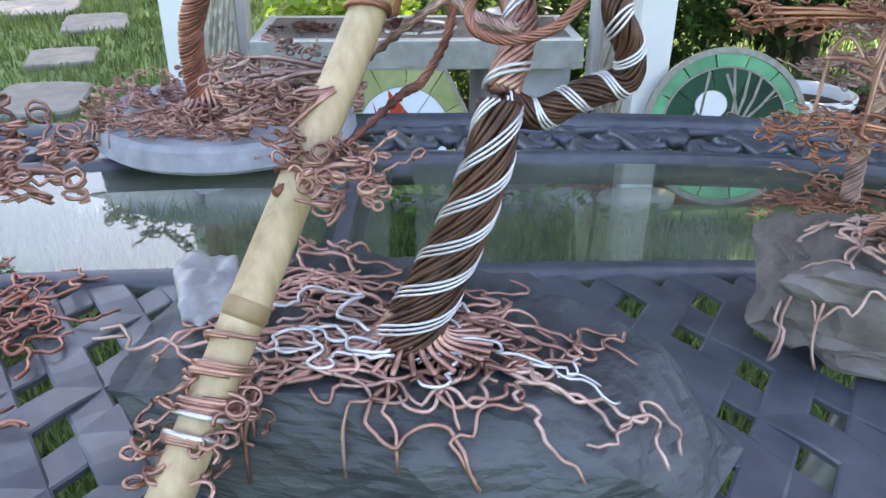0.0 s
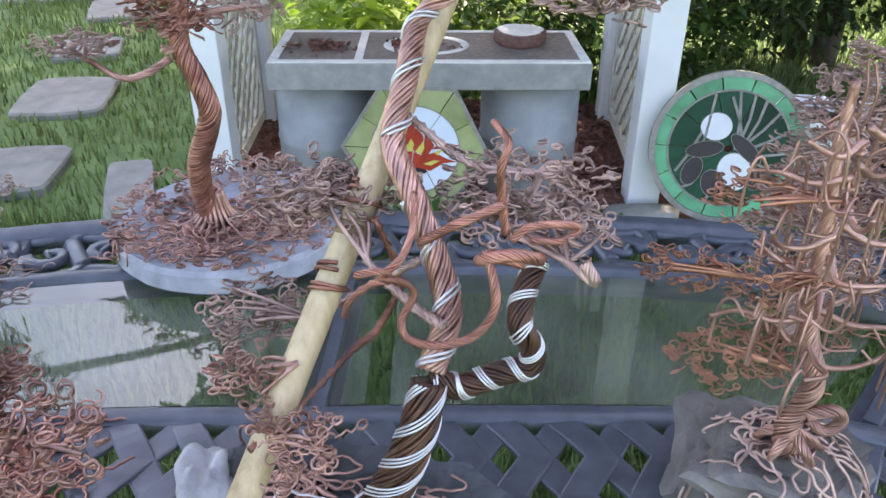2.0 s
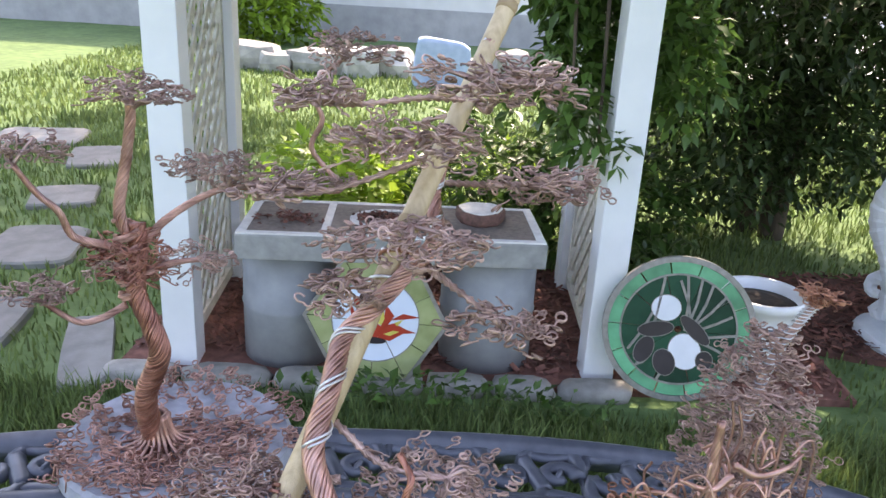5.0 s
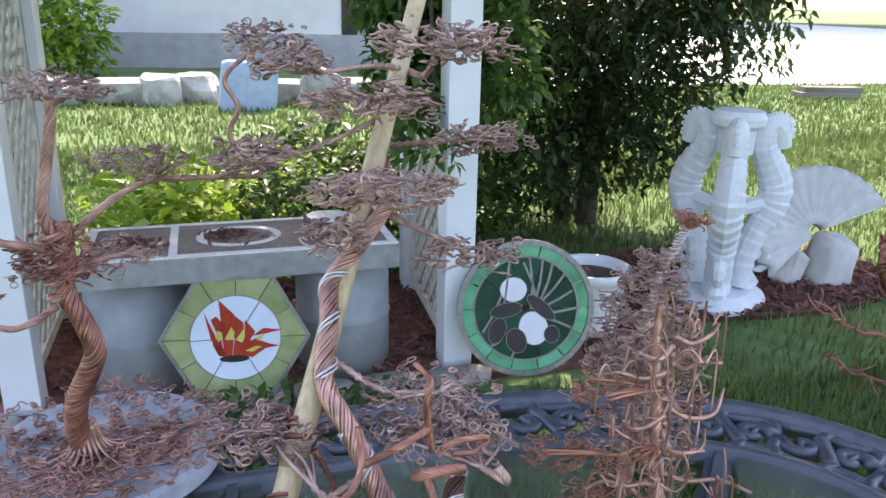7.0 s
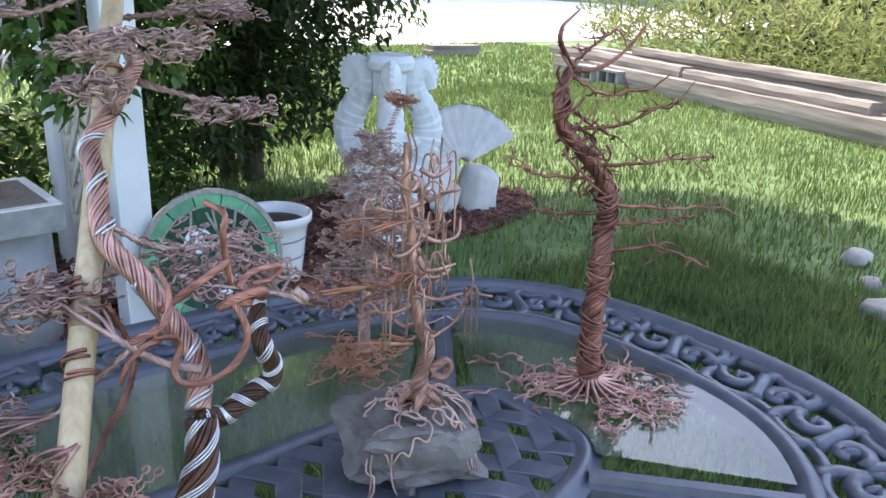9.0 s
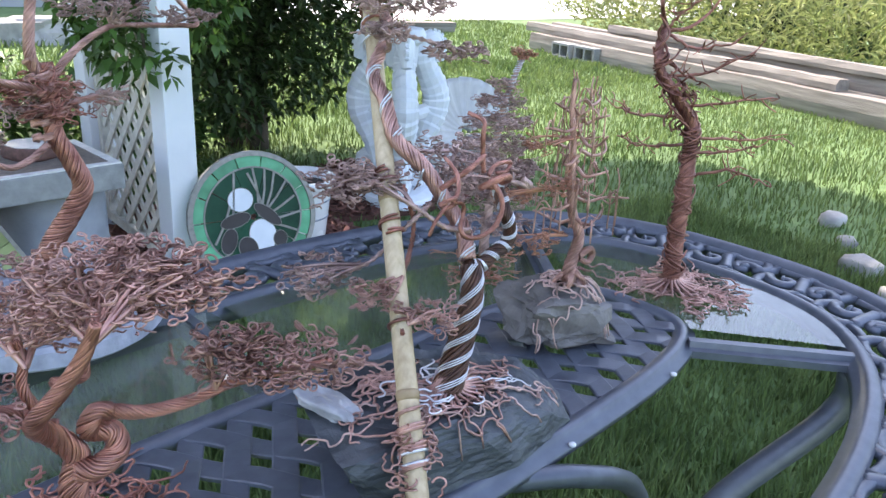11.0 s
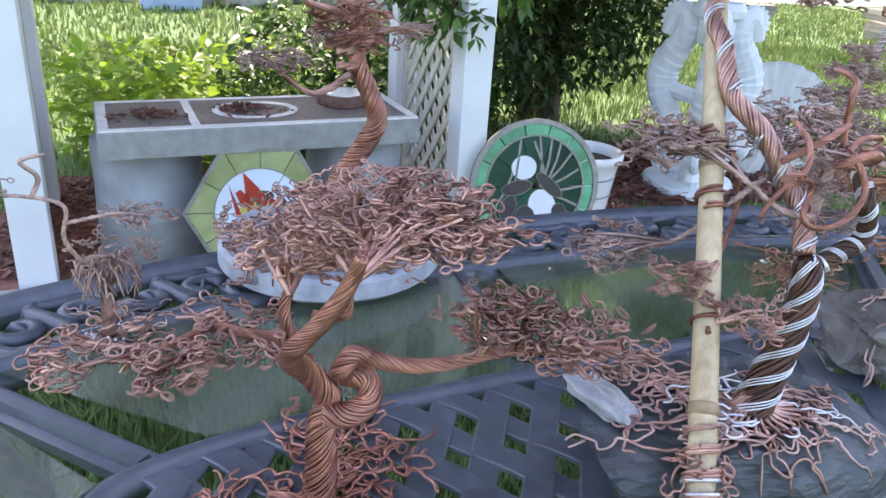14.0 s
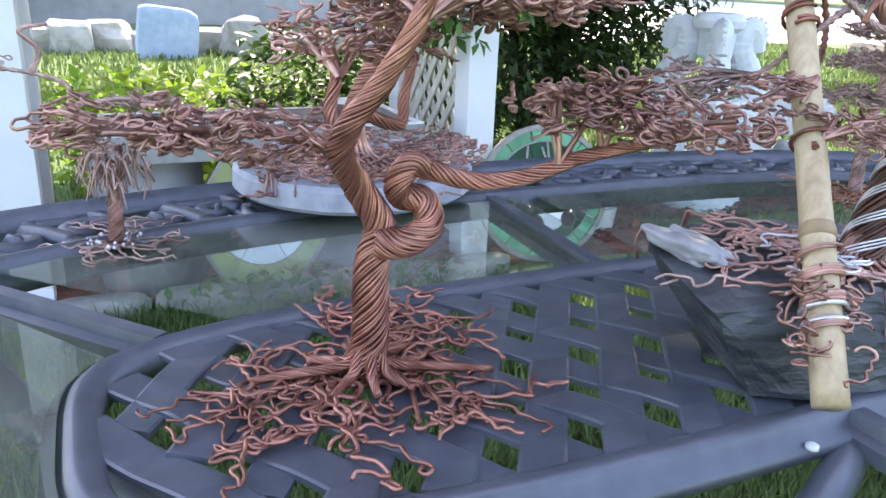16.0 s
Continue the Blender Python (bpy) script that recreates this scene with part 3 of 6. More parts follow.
leaf_cloud("edge_weeds", LEAF_MID, [(0.1, 2.14, 0.03, 0.55, 0.06, 0.09)], 420, 0.045, "low green weeds along the stone edging", "plant", 13, None, -0.2, 0.5)


# ---- concrete bench with pipe supports ----
def build_bench():
    t = thing("concrete_bench", "grey concrete slab on two round pipe supports with inlaid top", "bench", pose(-0.090, 2.462, 0, 0, 0, 5.2))
    m = Mesh()
    m.box((-0.485, -0.19, 0.43), (0.485, 0.19, 0.512), 0.006)
    part("slab", m, CONCRETE, t, flat=True)
    m = Mesh()
    for lo, hi in (((-0.48, -0.185), (0.48, -0.160)), ((-0.48, 0.160), (0.48, 0.185)), ((-0.48, -0.159), (-0.452, 0.159)), ((0.452, -0.159), (0.48, 0.159)), ((-0.225, -0.159), (-0.20, 0.159))):
        m.box((*lo, 0.511), (*hi, 0.5165))
    part("inlay_border", m, INLAY_WHITE, t, "white inlaid border strip", flat=True)
    m = Mesh()
    m.box((-0.451, -0.158, 0.511), (-0.226, 0.158, 0.5155))
    m.box((-0.199, -0.158, 0.511), (0.451, 0.158, 0.5155))
    part("inlay_panel", m, INLAY_BROWN, t, "brown inlaid panel", flat=True)
    for k in range(28):
        m = Mesh()
        a, b = 2 * math.pi * k / 28, 2 * math.pi * (k + 0.9) / 28
        v = [(-0.01 + 0.135 * r * math.cos(q), 0.11 * r * math.sin(q), z) for z in (0.5154, 0.5185) for q in (a, b) for r in (0.82, 1.0)]
        m.add(v, [(4, 6, 7, 5), (0, 4, 5, 1), (2, 3, 7, 6), (0, 2, 6, 4), (1, 5, 7, 3)])
        part("inlay_tile", m, INLAY_WHITE, t, "white inlaid tile of a ring", flat=True)
    for k, cx in enumerate((-0.345, 0.335)):
        m = Mesh()
        m.lathe([(0.163, -0.01), (0.164, 0.20), (0.168, 0.208), (0.164, 0.216), (0.163, 0.43)], 40, (cx, 0.05))
        part("pipe_support", m, CONCRETE_BLUE, t)
    q = random.Random(14)
    for cx, cy in ((-0.42, 2.40), (-0.14, 2.46)):
        m = Mesh()
        for _ in range(110):
            u, v = q.gauss(0, 0.045), q.gauss(0, 0.035)
            M = pose(cx + u, cy + v, 0.520 + 0.020 * math.exp(-(u * u + v * v) / 0.003) * q.random(), q.uniform(-50, 50), q.uniform(-40, 40), q.uniform(0, 360))
            l = q.uniform(0.008, 0.020)
            vv = [M @ Vector(p) for p in ((-l, 0, 0), (0, -l * .35, .002), (l, 0, 0), (0, l * .35, .002), (0, 0, -.002))]
            m.add(vv, [(0, 1, 3), (1, 2, 3), (0, 4, 1), (1, 4, 2), (2, 4, 3), (3, 4, 0)])
        tagged(part("dry_leaf_litter", m, MULCH, flat=True), "scattered dry brown leaf litter on the slab", "leaf litter", kind="stuff")
    s = thing("wood_slice", "round bark-edged wood slice lying on the slab", "wood slice", pose(0.195, 2.52, 0.516))
    m = Mesh()
    m.lathe([(0.078, 0), (0.082, 0.01), (0.081, 0.036), (0.077, 0.040)], 28, (0, 0), lambda a, z: 1 + 0.05 * math.sin(3 * a) + 0.03 * math.sin(7 * a))
    part("bark", m, WOOD_SLICE, s)
    m = Mesh()
    m.lathe([(0.072, 0.0395), (0.072, 0.0425)], 28, (0, 0), lambda a, z: 1 + 0.05 * math.sin(3 * a) + 0.03 * math.sin(7 * a))
    part("cut_face", m, INLAY_WHITE, s, "pale cut face", flat=True)


build_bench()


# ---- stained glass panels ----
def disc(r, n=48, cx=0, cz=0, a0=0, a1=2 * math.pi):
    return [(cx + r * math.cos(a0 + (a1 - a0) * i / n), cz + r * math.sin(a0 + (a1 - a0) * i / n)) for i in range(n)]


def ring_plate(m, r0, r1, a0, a1, h, n=10, y=0.0, outer=None):
    f = outer or (lambda a: r1)
    v = []
    for yy in (y, y - h):
        for i in range(n + 1):
            a = a0 + (a1 - a0) * i / n
            v.append((r0 * math.cos(a), yy, r0 * math.sin(a)))
            v.append((f(a) * math.cos(a), yy, f(a) * math.sin(a)))
    k = 2 * (n + 1)
    fs = []
    for i in range(n):
        b = 2 * i
        fs += [(b, b + 1, b + 3, b + 2), (k + b, k + b + 2, k + b + 3, k + b + 1), (b, b + 2, k + b + 2, k + b), (b + 1, k + b + 1, k + b + 3, b + 3)]
    fs += [(0, k, k + 1, 1), (2 * n, 2 * n + 1, k + 2 * n + 1, k + 2 * n)]
    m.add(v, fs)


def strip(m, pts, w, h, y):
    """A flat came along 2D points."""
    for (x0, z0), (x1, z1) in zip(pts, pts[1:]):
        d = Vector((x1 - x0, z1 - z0)).normalized() * (w / 2)
        o = [(x0 - d.y - d.x * .4, z0 + d.x - d.y * .4), (x0 + d.y - d.x * .4, z0 - d.x - d.y * .4), (x1 + d.y + d.x * .4, z1 - d.x + d.y * .4), (x1 - d.y + d.x * .4, z1 + d.x + d.y * .4)]
        m.prism(o[::-1], h, Matrix.Translation((0, y, 0)))


def build_hexagon():
    M = pose(-0.117, 2.262, 0.244, -6, 0, 4) @ pose(0, 0, 0, 0, 3, 0)
    t = thing("stained_glass_hexagon", "hexagonal stained glass panel with red flower leaning on the bench", "garden ornament", M)
    R = 0.228
    hexr = lambda s: (lambda a: R * s * math.cos(math.pi / 6) / math.cos((a % (math.pi / 3)) - math.pi / 6))
    for k in range(12):
        m = Mesh()
        ring_plate(m, 0.139, 0, 2 * math.pi * k / 12 + 0.008, 2 * math.pi * (k + 1) / 12 - 0.008, 0.010, 6, 0, hexr(0.965))
        part("glass_piece", m, SG_OLIVE, t, "mottled olive glass", flat=True)
    m = Mesh()
    for k in range(6):
        ring_plate(m, 0.0, 0, 0, 0.001, 0.001, 1)
        a0, a1 = math.pi / 3 * k, math.pi / 3 * (k + 1)
        p, q = (R * math.cos(a0), R * math.sin(a0)), (R * math.cos(a1), R * math.sin(a1))
        strip(m, [(p[0] * .985, p[1] * .985), (q[0] * .985, q[1] * .985)], 0.011, 0.018, 0.004)
    part("rim", m, LEAD, t, "grey lead rim", flat=True)
    m = Mesh()
    m.prism(disc(0.137), 0.009)
    part("sky_glass", m, SG_SKY, t, "pale blue round glass", flat=True)
    for a in (58, 182, 240, 300, 10):
        m = Mesh()
        c, s = math.cos(radians(a)), math.sin(radians(a))
        strip(m, [(0.05 * c, 0.05 * s), (0.137 * c, 0.137 * s)], 0.0025, 0.002, -0.0085)
        part("came", m, LEAD, t, flat=True)
    petals = (((-.095, .085), (-.05, -.02), (-.018, -.062), (-.052, -.055), (-.075, 0)), ((-.075, .062), (-.06, .072), (-.034, .045), (-.03, -.01), (-.05, 0)), ((-.052, .125), (-.004, .075), (-.012, .02), (-.03, .0), (-.044, .05)), ((-.004, .072), (.022, .05), (.026, .005), (.0, -.01), (-.012, .02)), ((.028, .058), (.058, .02), (.03, -.03), (.018, -.02), (.026, .01)), ((-.07, -.02), (-.045, -.005), (-.035, -.058), (-.055, -.05)), ((-.04, -.005), (-.008, -.005), (-.012, -.06), (-.034, -.058)), ((-.004, -.006), (.03, -.02), (.01, -.058), (-.01, -.06)), ((.05, .006), (.085, .03), (.138, .022), (.09, .012)), ((.03, -.014), (.06, -.004), (.1, -.022), (.13, -.03), (.09, -.036), (.05, -.064), (.012, -.056)))
    for pts in petals:
        m = Mesh()
        m.prism(pts[::-1] if sum(a[0] * b[1] - b[0] * a[1] for a, b in zip(pts, pts[1:] + pts[:1])) > 0 else pts, 0.003, Matrix.Translation((0, -0.009, 0)))
        part("petal", m, SG_RED, t, "red glass petal", flat=True)
    for pts in (((-.062, .0), (-.056, .028), (-.042, .02), (-.04, -.002)), ((-.034, .0), (-.014, .038), (-.004, .02), (-.01, -.004)), ((.0, -.004), (.024, .032), (.028, .01), (.02, -.012)), ((.06, -.002), (.088, .012), (.07, -.012)), ((.028, -.042), (.06, -.028), (.078, -.03), (.05, -.046))):
        m = Mesh()
        m.prism(pts, 0.002, Matrix.Translation((0, -0.0118, 0)))
        part("petal_tip", m, SG_YELLOW, t, "yellow glass tip", flat=True)
    m = Mesh()
    m.prism([(0.045 * math.cos(a * .3927) - .005, -.066 + .011 * math.sin(a * .3927)) for a in range(16)], 0.003, Matrix.Translation((0, -0.0118, 0)))
    part("flower_base", m, SG_BLACK, t, "black glass oval", flat=True)
    m = Mesh()
    for k in range(64):
        a = 2 * math.pi * k / 64
        strip(m, [(0.138 * math.cos(a), 0.138 * math.sin(a)), (0.138 * math.cos(a + .1), 0.138 * math.sin(a + .1))], 0.003, 0.003, -0.0085)
    part("ring_came", m, LEAD, t, flat=True)


build_hexagon()


def build_round_panel():
    M = pose(0.850, 2.325, 0.256, -10, 0, -6) @ Matrix.Scale(0.995, 4)
    t = thing("stained_glass_roundel", "round stained glass panel with green border leaning on the post", "garden ornament", M)
    m = Mesh()
    ring_plate(m, 0.222, 0.240, 0, 2 * math.pi, 0.022, 64, 0.006)
    part("rim", m, LEAD, t, "grey concrete rim", flat=True)
    for k in range(14):
        m = Mesh()
        ring_plate(m, 0.183, 0.221, 2 * math.pi * k / 14 + 0.012, 2 * math.pi * (k + 1) / 14 - 0.012, 0.010, 6)
        part("border_glass", m, SG_GREEN, t, "bright green glass", flat=True)
    r = random.Random(4)
    for k in range(10):
        m = Mesh()
        ring_plate(m, 0.012, 0.180, 2 * math.pi * k / 10 + 0.01, 2 * math.pi * (k + 1) / 10 - 0.01, 0.009, 6)
        part("field_glass", m, SG_DARK, t, "dark green glass", flat=True)
    m = Mesh()
    for k in range(60):
        a = 2 * math.pi * k / 60
        strip(m, [(0.182 * math.cos(a), 0.182 * math.sin(a)), (0.182 * math.cos(a + .106), 0.182 * math.sin(a + .106))], 0.006, 0.004, -0.009)
    part("ring_came", m, LEAD, t, flat=True)
    for a, b in (((.02, .0), (.01, .18)), ((.03, .02), (.055, .172)), ((.04, .01), (.135, .122)), ((.05, .03), (.09, .155)), ((.06, -.02), (.178, .0)), ((-.10, -.10), (-.06, .165)), ((-.15, -.08), (-.085, .05)), ((.04, .02), (-.01, .16)), ((.05, .0), (.16, .06)), ((.06, -.03), (.16, -.07)), ((-.03, -.11), (-.05, -.175)), ((-.09, -.11), (-.12, -.13))):
        m = Mesh()
        strip(m, [a, ((a[0] + b[0]) / 2 + .006, (a[1] + b[1]) / 2), b], 0.008, 0.004, -0.009)
        part("stem_came", m, LEAD, t, "grey stem-like came line", flat=True)

    def oval(cx, cz, rx, rz, rot, h, mat, y, nm, lab):
        m = Mesh()
        c, s = math.cos(radians(rot)), math.sin(radians(rot))
        m.prism([(cx + rx * math.cos(q) * c - rz * math.sin(q) * s, cz + rx * math.cos(q) * s + rz * math.sin(q) * c) for q in [i * math.pi / 12 for i in range(24)]], h, Matrix.Translation((0, y, 0)))
        part(nm, m, mat, t, lab, flat=True)
        w = Mesh()
        o = [(cx + rx * math.cos(q) * c - rz * math.sin(q) * s, cz + rx * math.cos(q) * s + rz * math.sin(q) * c) for q in [i * math.pi / 12 for i in range(25)]]
        strip(w, o, 0.004, 0.0035, y)
        part("outline_came", w, LEAD, t, flat=True)

    oval(-.045, .068, .046, .042, 0, .004, SG_WHITE, -.009, "white_glass", "white glass oval")
    oval(.028, -.070, .050, .060, 20, .004, SG_WHITE, -.009, "white_glass", "white glass oval")
    for cx, cz, rx, rz, rot in ((-.070, -.004, .056, .024, 12), (.052, .004, .022, .062, 48), (-.032, -.112, .034, .044, 20), (.092, -.092, .026, .030, 0), (-.100, -.076, .028, .046, -20)):
        oval(cx, cz, rx, rz, rot, .004, SG_BLACK, -.0105, "black_glass", "black glass oval")


build_round_panel()


def build_pot():
    t = thing("planter_pot", "white glazed pot with thin grey bands, filled with soil", "plant pot", pose(1.215, 2.625, 0.01) @ Matrix.Scale(1.06, 4))
    m = Mesh()
    m.lathe([(0.095, 0), (0.10, 0.01), (0.122, 0.19), (0.130, 0.225), (0.142, 0.235), (0.144, 0.262), (0.136, 0.266), (0.128, 0.255), (0.122, 0.20)], 40)
    part("body", m, GLAZED, t)
    for z in (0.10, 0.17):
        m = Mesh()
        r = 0.10 + (z - 0.01) * 0.122
        m.lathe([(r + .0005, z), (r + .003, z + .003), (r + .0012, z + .007)], 40)
        part("band", m, BLUE_BAND, t, "thin grey-blue band")
    m = Mesh()
    m.lathe([(0.121, 0.19), (0.121, 0.225), (0.06, 0.235)], 30)
    part("soil", m, SOIL, t)


build_pot()


# ---- plaster ornaments ----
def build_pedestal():
    m = Mesh()
    m.lathe([(0.21, 0), (0.215, 0.02), (0.20, 0.045), (0.15, 0.06)], 40, (0, 0), lambda a, z: 1 + 0.07 * math.cos(3 * a))
    m.lathe([(0.02, 0.64), (0.075, 0.68), (0.08, 0.78), (0.11, 0.80), (0.115, 0.83), (0.10, 0.86), (0.06, 0.865)], 28)
    # three supports, narrow across and deep outwards: tail, ribbed belly, bent neck, drooping muzzle
    prof = np.array([(0.10, 0.05, 0.055, 0.055), (0.11, 0.18, 0.05, 0.052), (0.135, 0.29, 0.054, 0.056), (0.195, 0.39, 0.068, 0.062), (0.228, 0.48, 0.077, 0.063),
                     (0.21, 0.57, 0.074, 0.058), (0.155, 0.65, 0.06, 0.05), (0.12, 0.73, 0.055, 0.048), (0.145, 0.80, 0.056, 0.044), (0.19, 0.79, 0.05, 0.04),
                     (0.222, 0.74, 0.036, 0.03), (0.238, 0.69, 0.026, 0.024)])
    n, k = 84, 12
    u = np.linspace(0, len(prof) - 1, n)
    cols = [np.interp(u, range(len(prof)), prof[:, j]) for j in range(4)]
    soft = np.ones(9) / 9
    cols = [np.convolve(np.pad(c, 4, mode="edge"), soft, "valid") for c in cols]
    d = np.stack([np.gradient(cols[0]), np.gradient(cols[1])], 1)
    d /= np.linalg.norm(d, axis=1)[:, None]
    rib = 1 + 0.13 * ((u * 2.1) % 1.0 - 0.5) * (u < 7.5)
    for q in range(3):
        R = Matrix.Rotation(radians(-122 + 120 * q), 4, "Z")
        v, f = [], []
        for i in range(n):
            for j in range(k):
                t = 2 * math.pi * j / k
                cx, cy = math.cos(t), math.sin(t)
                keel = 1.10 if j in (0, 3, 9) else 1.0
                ww, dd = cols[2][i] * rib[i] * cx * keel, cols[3][i] * rib[i] * cy * keel
                v.append(R @ Vector((cols[0][i] + d[i, 1] * ww, dd, cols[1][i] - d[i, 0] * ww)))
        for i in range(n - 1):
            for j in range(k):
                f.append((i * k + j, i * k + (j + 1) % k, (i + 1) * k + (j + 1) % k, (i + 1) * k + j))
        f += [tuple(range(k))[::-1], tuple(range((n - 1) * k, n * k))]
        m.add(v, f)
        # curled foot
        coil = [R @ Vector((0.185 + (0.08 - 0.006 * i) * math.cos(4.4 - i * 0.6), 0.0, 0.165 + (0.08 - 0.006 * i) * math.sin(4.4 - i * 0.6))) for i in range(12)]
        m.tube([R @ Vector((0.12, 0, 0.05))] + coil, np.r_[0.05, np.linspace(0.042, 0.018, 12)], 8)
        # short stay between the bellies
        m.tube([R @ Vector((0, 0, 0.42)), R @ Vector((0.17, 0, 0.45))], [0.035, 0.04], 8)
        # frilled crest over the brow and short spines down the outer edge
        for j in range(9):
            t = radians(-15 + 20 * j)
            m.tube([R @ Vector((0.185, 0, 0.765)), R @ Vector((0.185 + 0.088 * math.cos(t), 0, 0.765 + 0.088 * math.sin(t)))], [0.024, 0.009], 6)
        m.tube([R @ Vector((0.185 + 0.06 * math.cos(radians(t)), 0, 0.765 + 0.06 * math.sin(radians(t)))) for t in range(-15, 160, 14)], [0.018] * 13, 6)
    ob = part("statue_pedestal", m, PLASTER, m=pose(1.93, 2.885, 0.005) @ Matrix.Scale(0.985, 4), flat=True)
    tagged(ob, "white plaster garden pedestal with ribbed scrolling supports", "statue")


build_pedestal()


def build_shell():
    M = pose(2.50, 3.02, 0.255, 0, 0, 12) @ Matrix.Scale(1.08, 4)
    m = Mesh()
    n, rows = 56, 8
    top, bot = [], []
    for j in range(rows + 1):
        q = j / rows
        for i in range(n + 1):
            a = radians(205 - 200 * i / n)
            rib = 1 + 0.025 * math.cos(i * math.pi / 2) * q
            r = (0.05 + 0.33 * q) * rib
            x, z = r * math.cos(a) * 1.05, r * math.sin(a) * 0.75
            y = -0.05 * q * q + 0.012 * q * math.cos(i * math.pi / 2)
            top.append((x, y - 0.015, z))
            bot.append((x, y + 0.022, z))
    v = [Vector(p) for p in top + bot]
    tilt = Matrix.Rotation(radians(-32), 4, "X") @ Matrix.Rotation(radians(-6), 4, "Y")
    v = [tilt @ p for p in v]
    w, k = n + 1, len(top)
    f = []
    for j in range(rows):
        for i in range(n):
            b = j * w + i
            f += [(b, b + 1, b + w + 1, b + w), (k + b, k + b + w, k + b + w + 1, k + b + 1)]
    for i in range(n):
        b = rows * w + i
        f += [(b, b + 1, k + b + 1, k + b), (i, k + i, k + i + 1, i + 1)]
    for j in range(rows):
        for b in (j * w, j * w + n):
            f.append((b, b + w, k + b + w, k + b) if b % w else (b, k + b, k + b + w, b + w))
    m.add(v, f)
    t = thing("shell_basin", "pale grey plaster scallop shell propped on a rough foot", "garden ornament", M)
    part("shell", m, SHELL, t)
    g = rock_mesh((0.10, 0.09, 0.15), 5, 0.2, 3, 22)
    part("foot", g, SHELL, t, "ribbed plaster foot", pose(0.09, -0.02, -0.16, 0, 8, 10))
    g = rock_mesh((0.06, 0.05, 0.09), 6, 0.2, 4)
    part("hinge", g, SHELL, t, "", pose(-0.10, 0.02, -0.16, 0, 25, 0))


build_shell()


# ---- far garden ----
def far_garden():
    r = random.Random(21)
    for k in range(15):
        w = r.uniform(0.26, 0.6)
        h = r.uniform(0.10, 0.2)
        x = -3.2 + k * 0.38 + r.uniform(-.1, .1)
        ob = part("field_stone", rock_mesh((w * 0.8, 0.25, h), 30 + k, 0.3, 2, 0, 0.4), RUBBLE, m=pose(x, 10.1 + r.uniform(-.2, .3), h * 0.75, 0, 0, r.uniform(-20, 20)), flat=True)
        tagged(ob, "pale rough field stone in a low dry wall", "stone", "stones of the low wall")
    ob = part("blue_stone", rock_mesh((0.33, 0.09, 0.29), 77, 0.07, 4, 0, 0.3), BLUE_BOX, m=pose(-0.30, 9.45, 0.24, 0, 6, 8))
    tagged(ob, "pale blue painted block standing before the stones", "stone block")
    ob = part("pocked_stone", rock_mesh((0.26, 0.16, 0.23), 78, 0.35, 3), RUBBLE, m=pose(0.55, 9.7, 0.19, 0, 0, 20))
    tagged(ob, "rounded pale pocked stone beside the blue block", "stone block")
    h = thing("house", "pale single-storey house wall on a grey foundation", "house", pose(-2.4, 15.2, 0) @ Matrix.Scale(1.2, 4))
    m = Mesh()
    m.box((-7, 0, 0.5), (5, 0.3, 3.4))
    part("wall", m, HOUSE, h, flat=True)
    m = Mesh()
    m.box((-7, -0.04, -0.1), (5, 0.26, 0.498))
    part("foundation", m, FOUNDATION, h, flat=True)
    m = Mesh()
    m.box((3.05, -0.03, -0.1), (3.3, -0.005, 2.4), 0.004)
    m.box((3.6, -0.03, -0.1), (3.85, -0.005, 2.4), 0.004)
    part("door_frame", m, BARK, h, flat=True)
    m = Mesh()
    m.box((3.32, -0.025, 0.1), (3.58, -0.008, 2.3))
    part("door", m, TIMBER, h, flat=True)
    m = Mesh()
    v = [(-7.3, -0.6, 3.3), (5.3, -0.6, 3.3), (5.3, 3.0, 4.9), (-7.3, 3.0, 4.9), (-7.3, -0.6, 3.42), (5.3, -0.6, 3.42), (5.3, 3.0, 5.02), (-7.3, 3.0, 5.02)]
    m.add(v, [(0, 1, 2, 3), (7, 6, 5, 4), (0, 4, 5, 1), (1, 5, 6, 2), (2, 6, 7, 3), (3, 7, 4, 0)])
    part("roof", m, FOUNDATION, h, flat=True)
    leaf_cloud("wall_shrub", LEAF_LIME, [(-3.6, 13.2, 0.7, 1.2, 0.7, 0.85)], 2200, 0.19, "yellow-green shrub before the house", "shrub", 31, None, 0.2, 0.5)
    for x, y in ((-6, 64), (15, 68), (42, 64), (66, 52)):
        m = Mesh()
        m.tube(curve([(x, y, -0.1), (x + 0.3, y, 5), (x - 0.2, y + 0.2, 12), (x + 0.5, y, 22)], 5), np.linspace(0.7, 0.28, 16), 10)
        tagged(part("tree_trunk", m, BARK), "tall dark trunk of a distant tree", "tree trunk", "distant trunks")
    leaf_cloud("tree_line", LEAF_DARK, [(-6, 64, 26, 15, 8, 17), (15, 68, 27, 19, 8, 17), (42, 64, 26, 15, 8, 17), (66, 52, 25, 12, 14, 15)], 70000, 3.2, "tall dark trees behind the house", "trees", 35, None, 0.3, 0.6)
    m = Mesh()
    m.add([(4.2, 11.8, 0.006), (40, 12.8, 0.006), (40, 70, 0.006), (4.2, 70, 0.006)], [(0, 1, 2, 3)])
    tagged(part("driveway", m, DRIVE, flat=True), "sun-bleached pale concrete driveway behind the lawn", "driveway", kind="structure")
    leaf_cloud("weeds", WEED, [(10.6, 6.0, 0.5, 1.3, 3.6, 0.75), (9.4, 1.2, 0.5, 1.0, 2.4, 0.7)], 9000, 0.20, "tall dry yellow-green weeds behind the timbers", "weeds", 33, None, -0.8, 0.16)
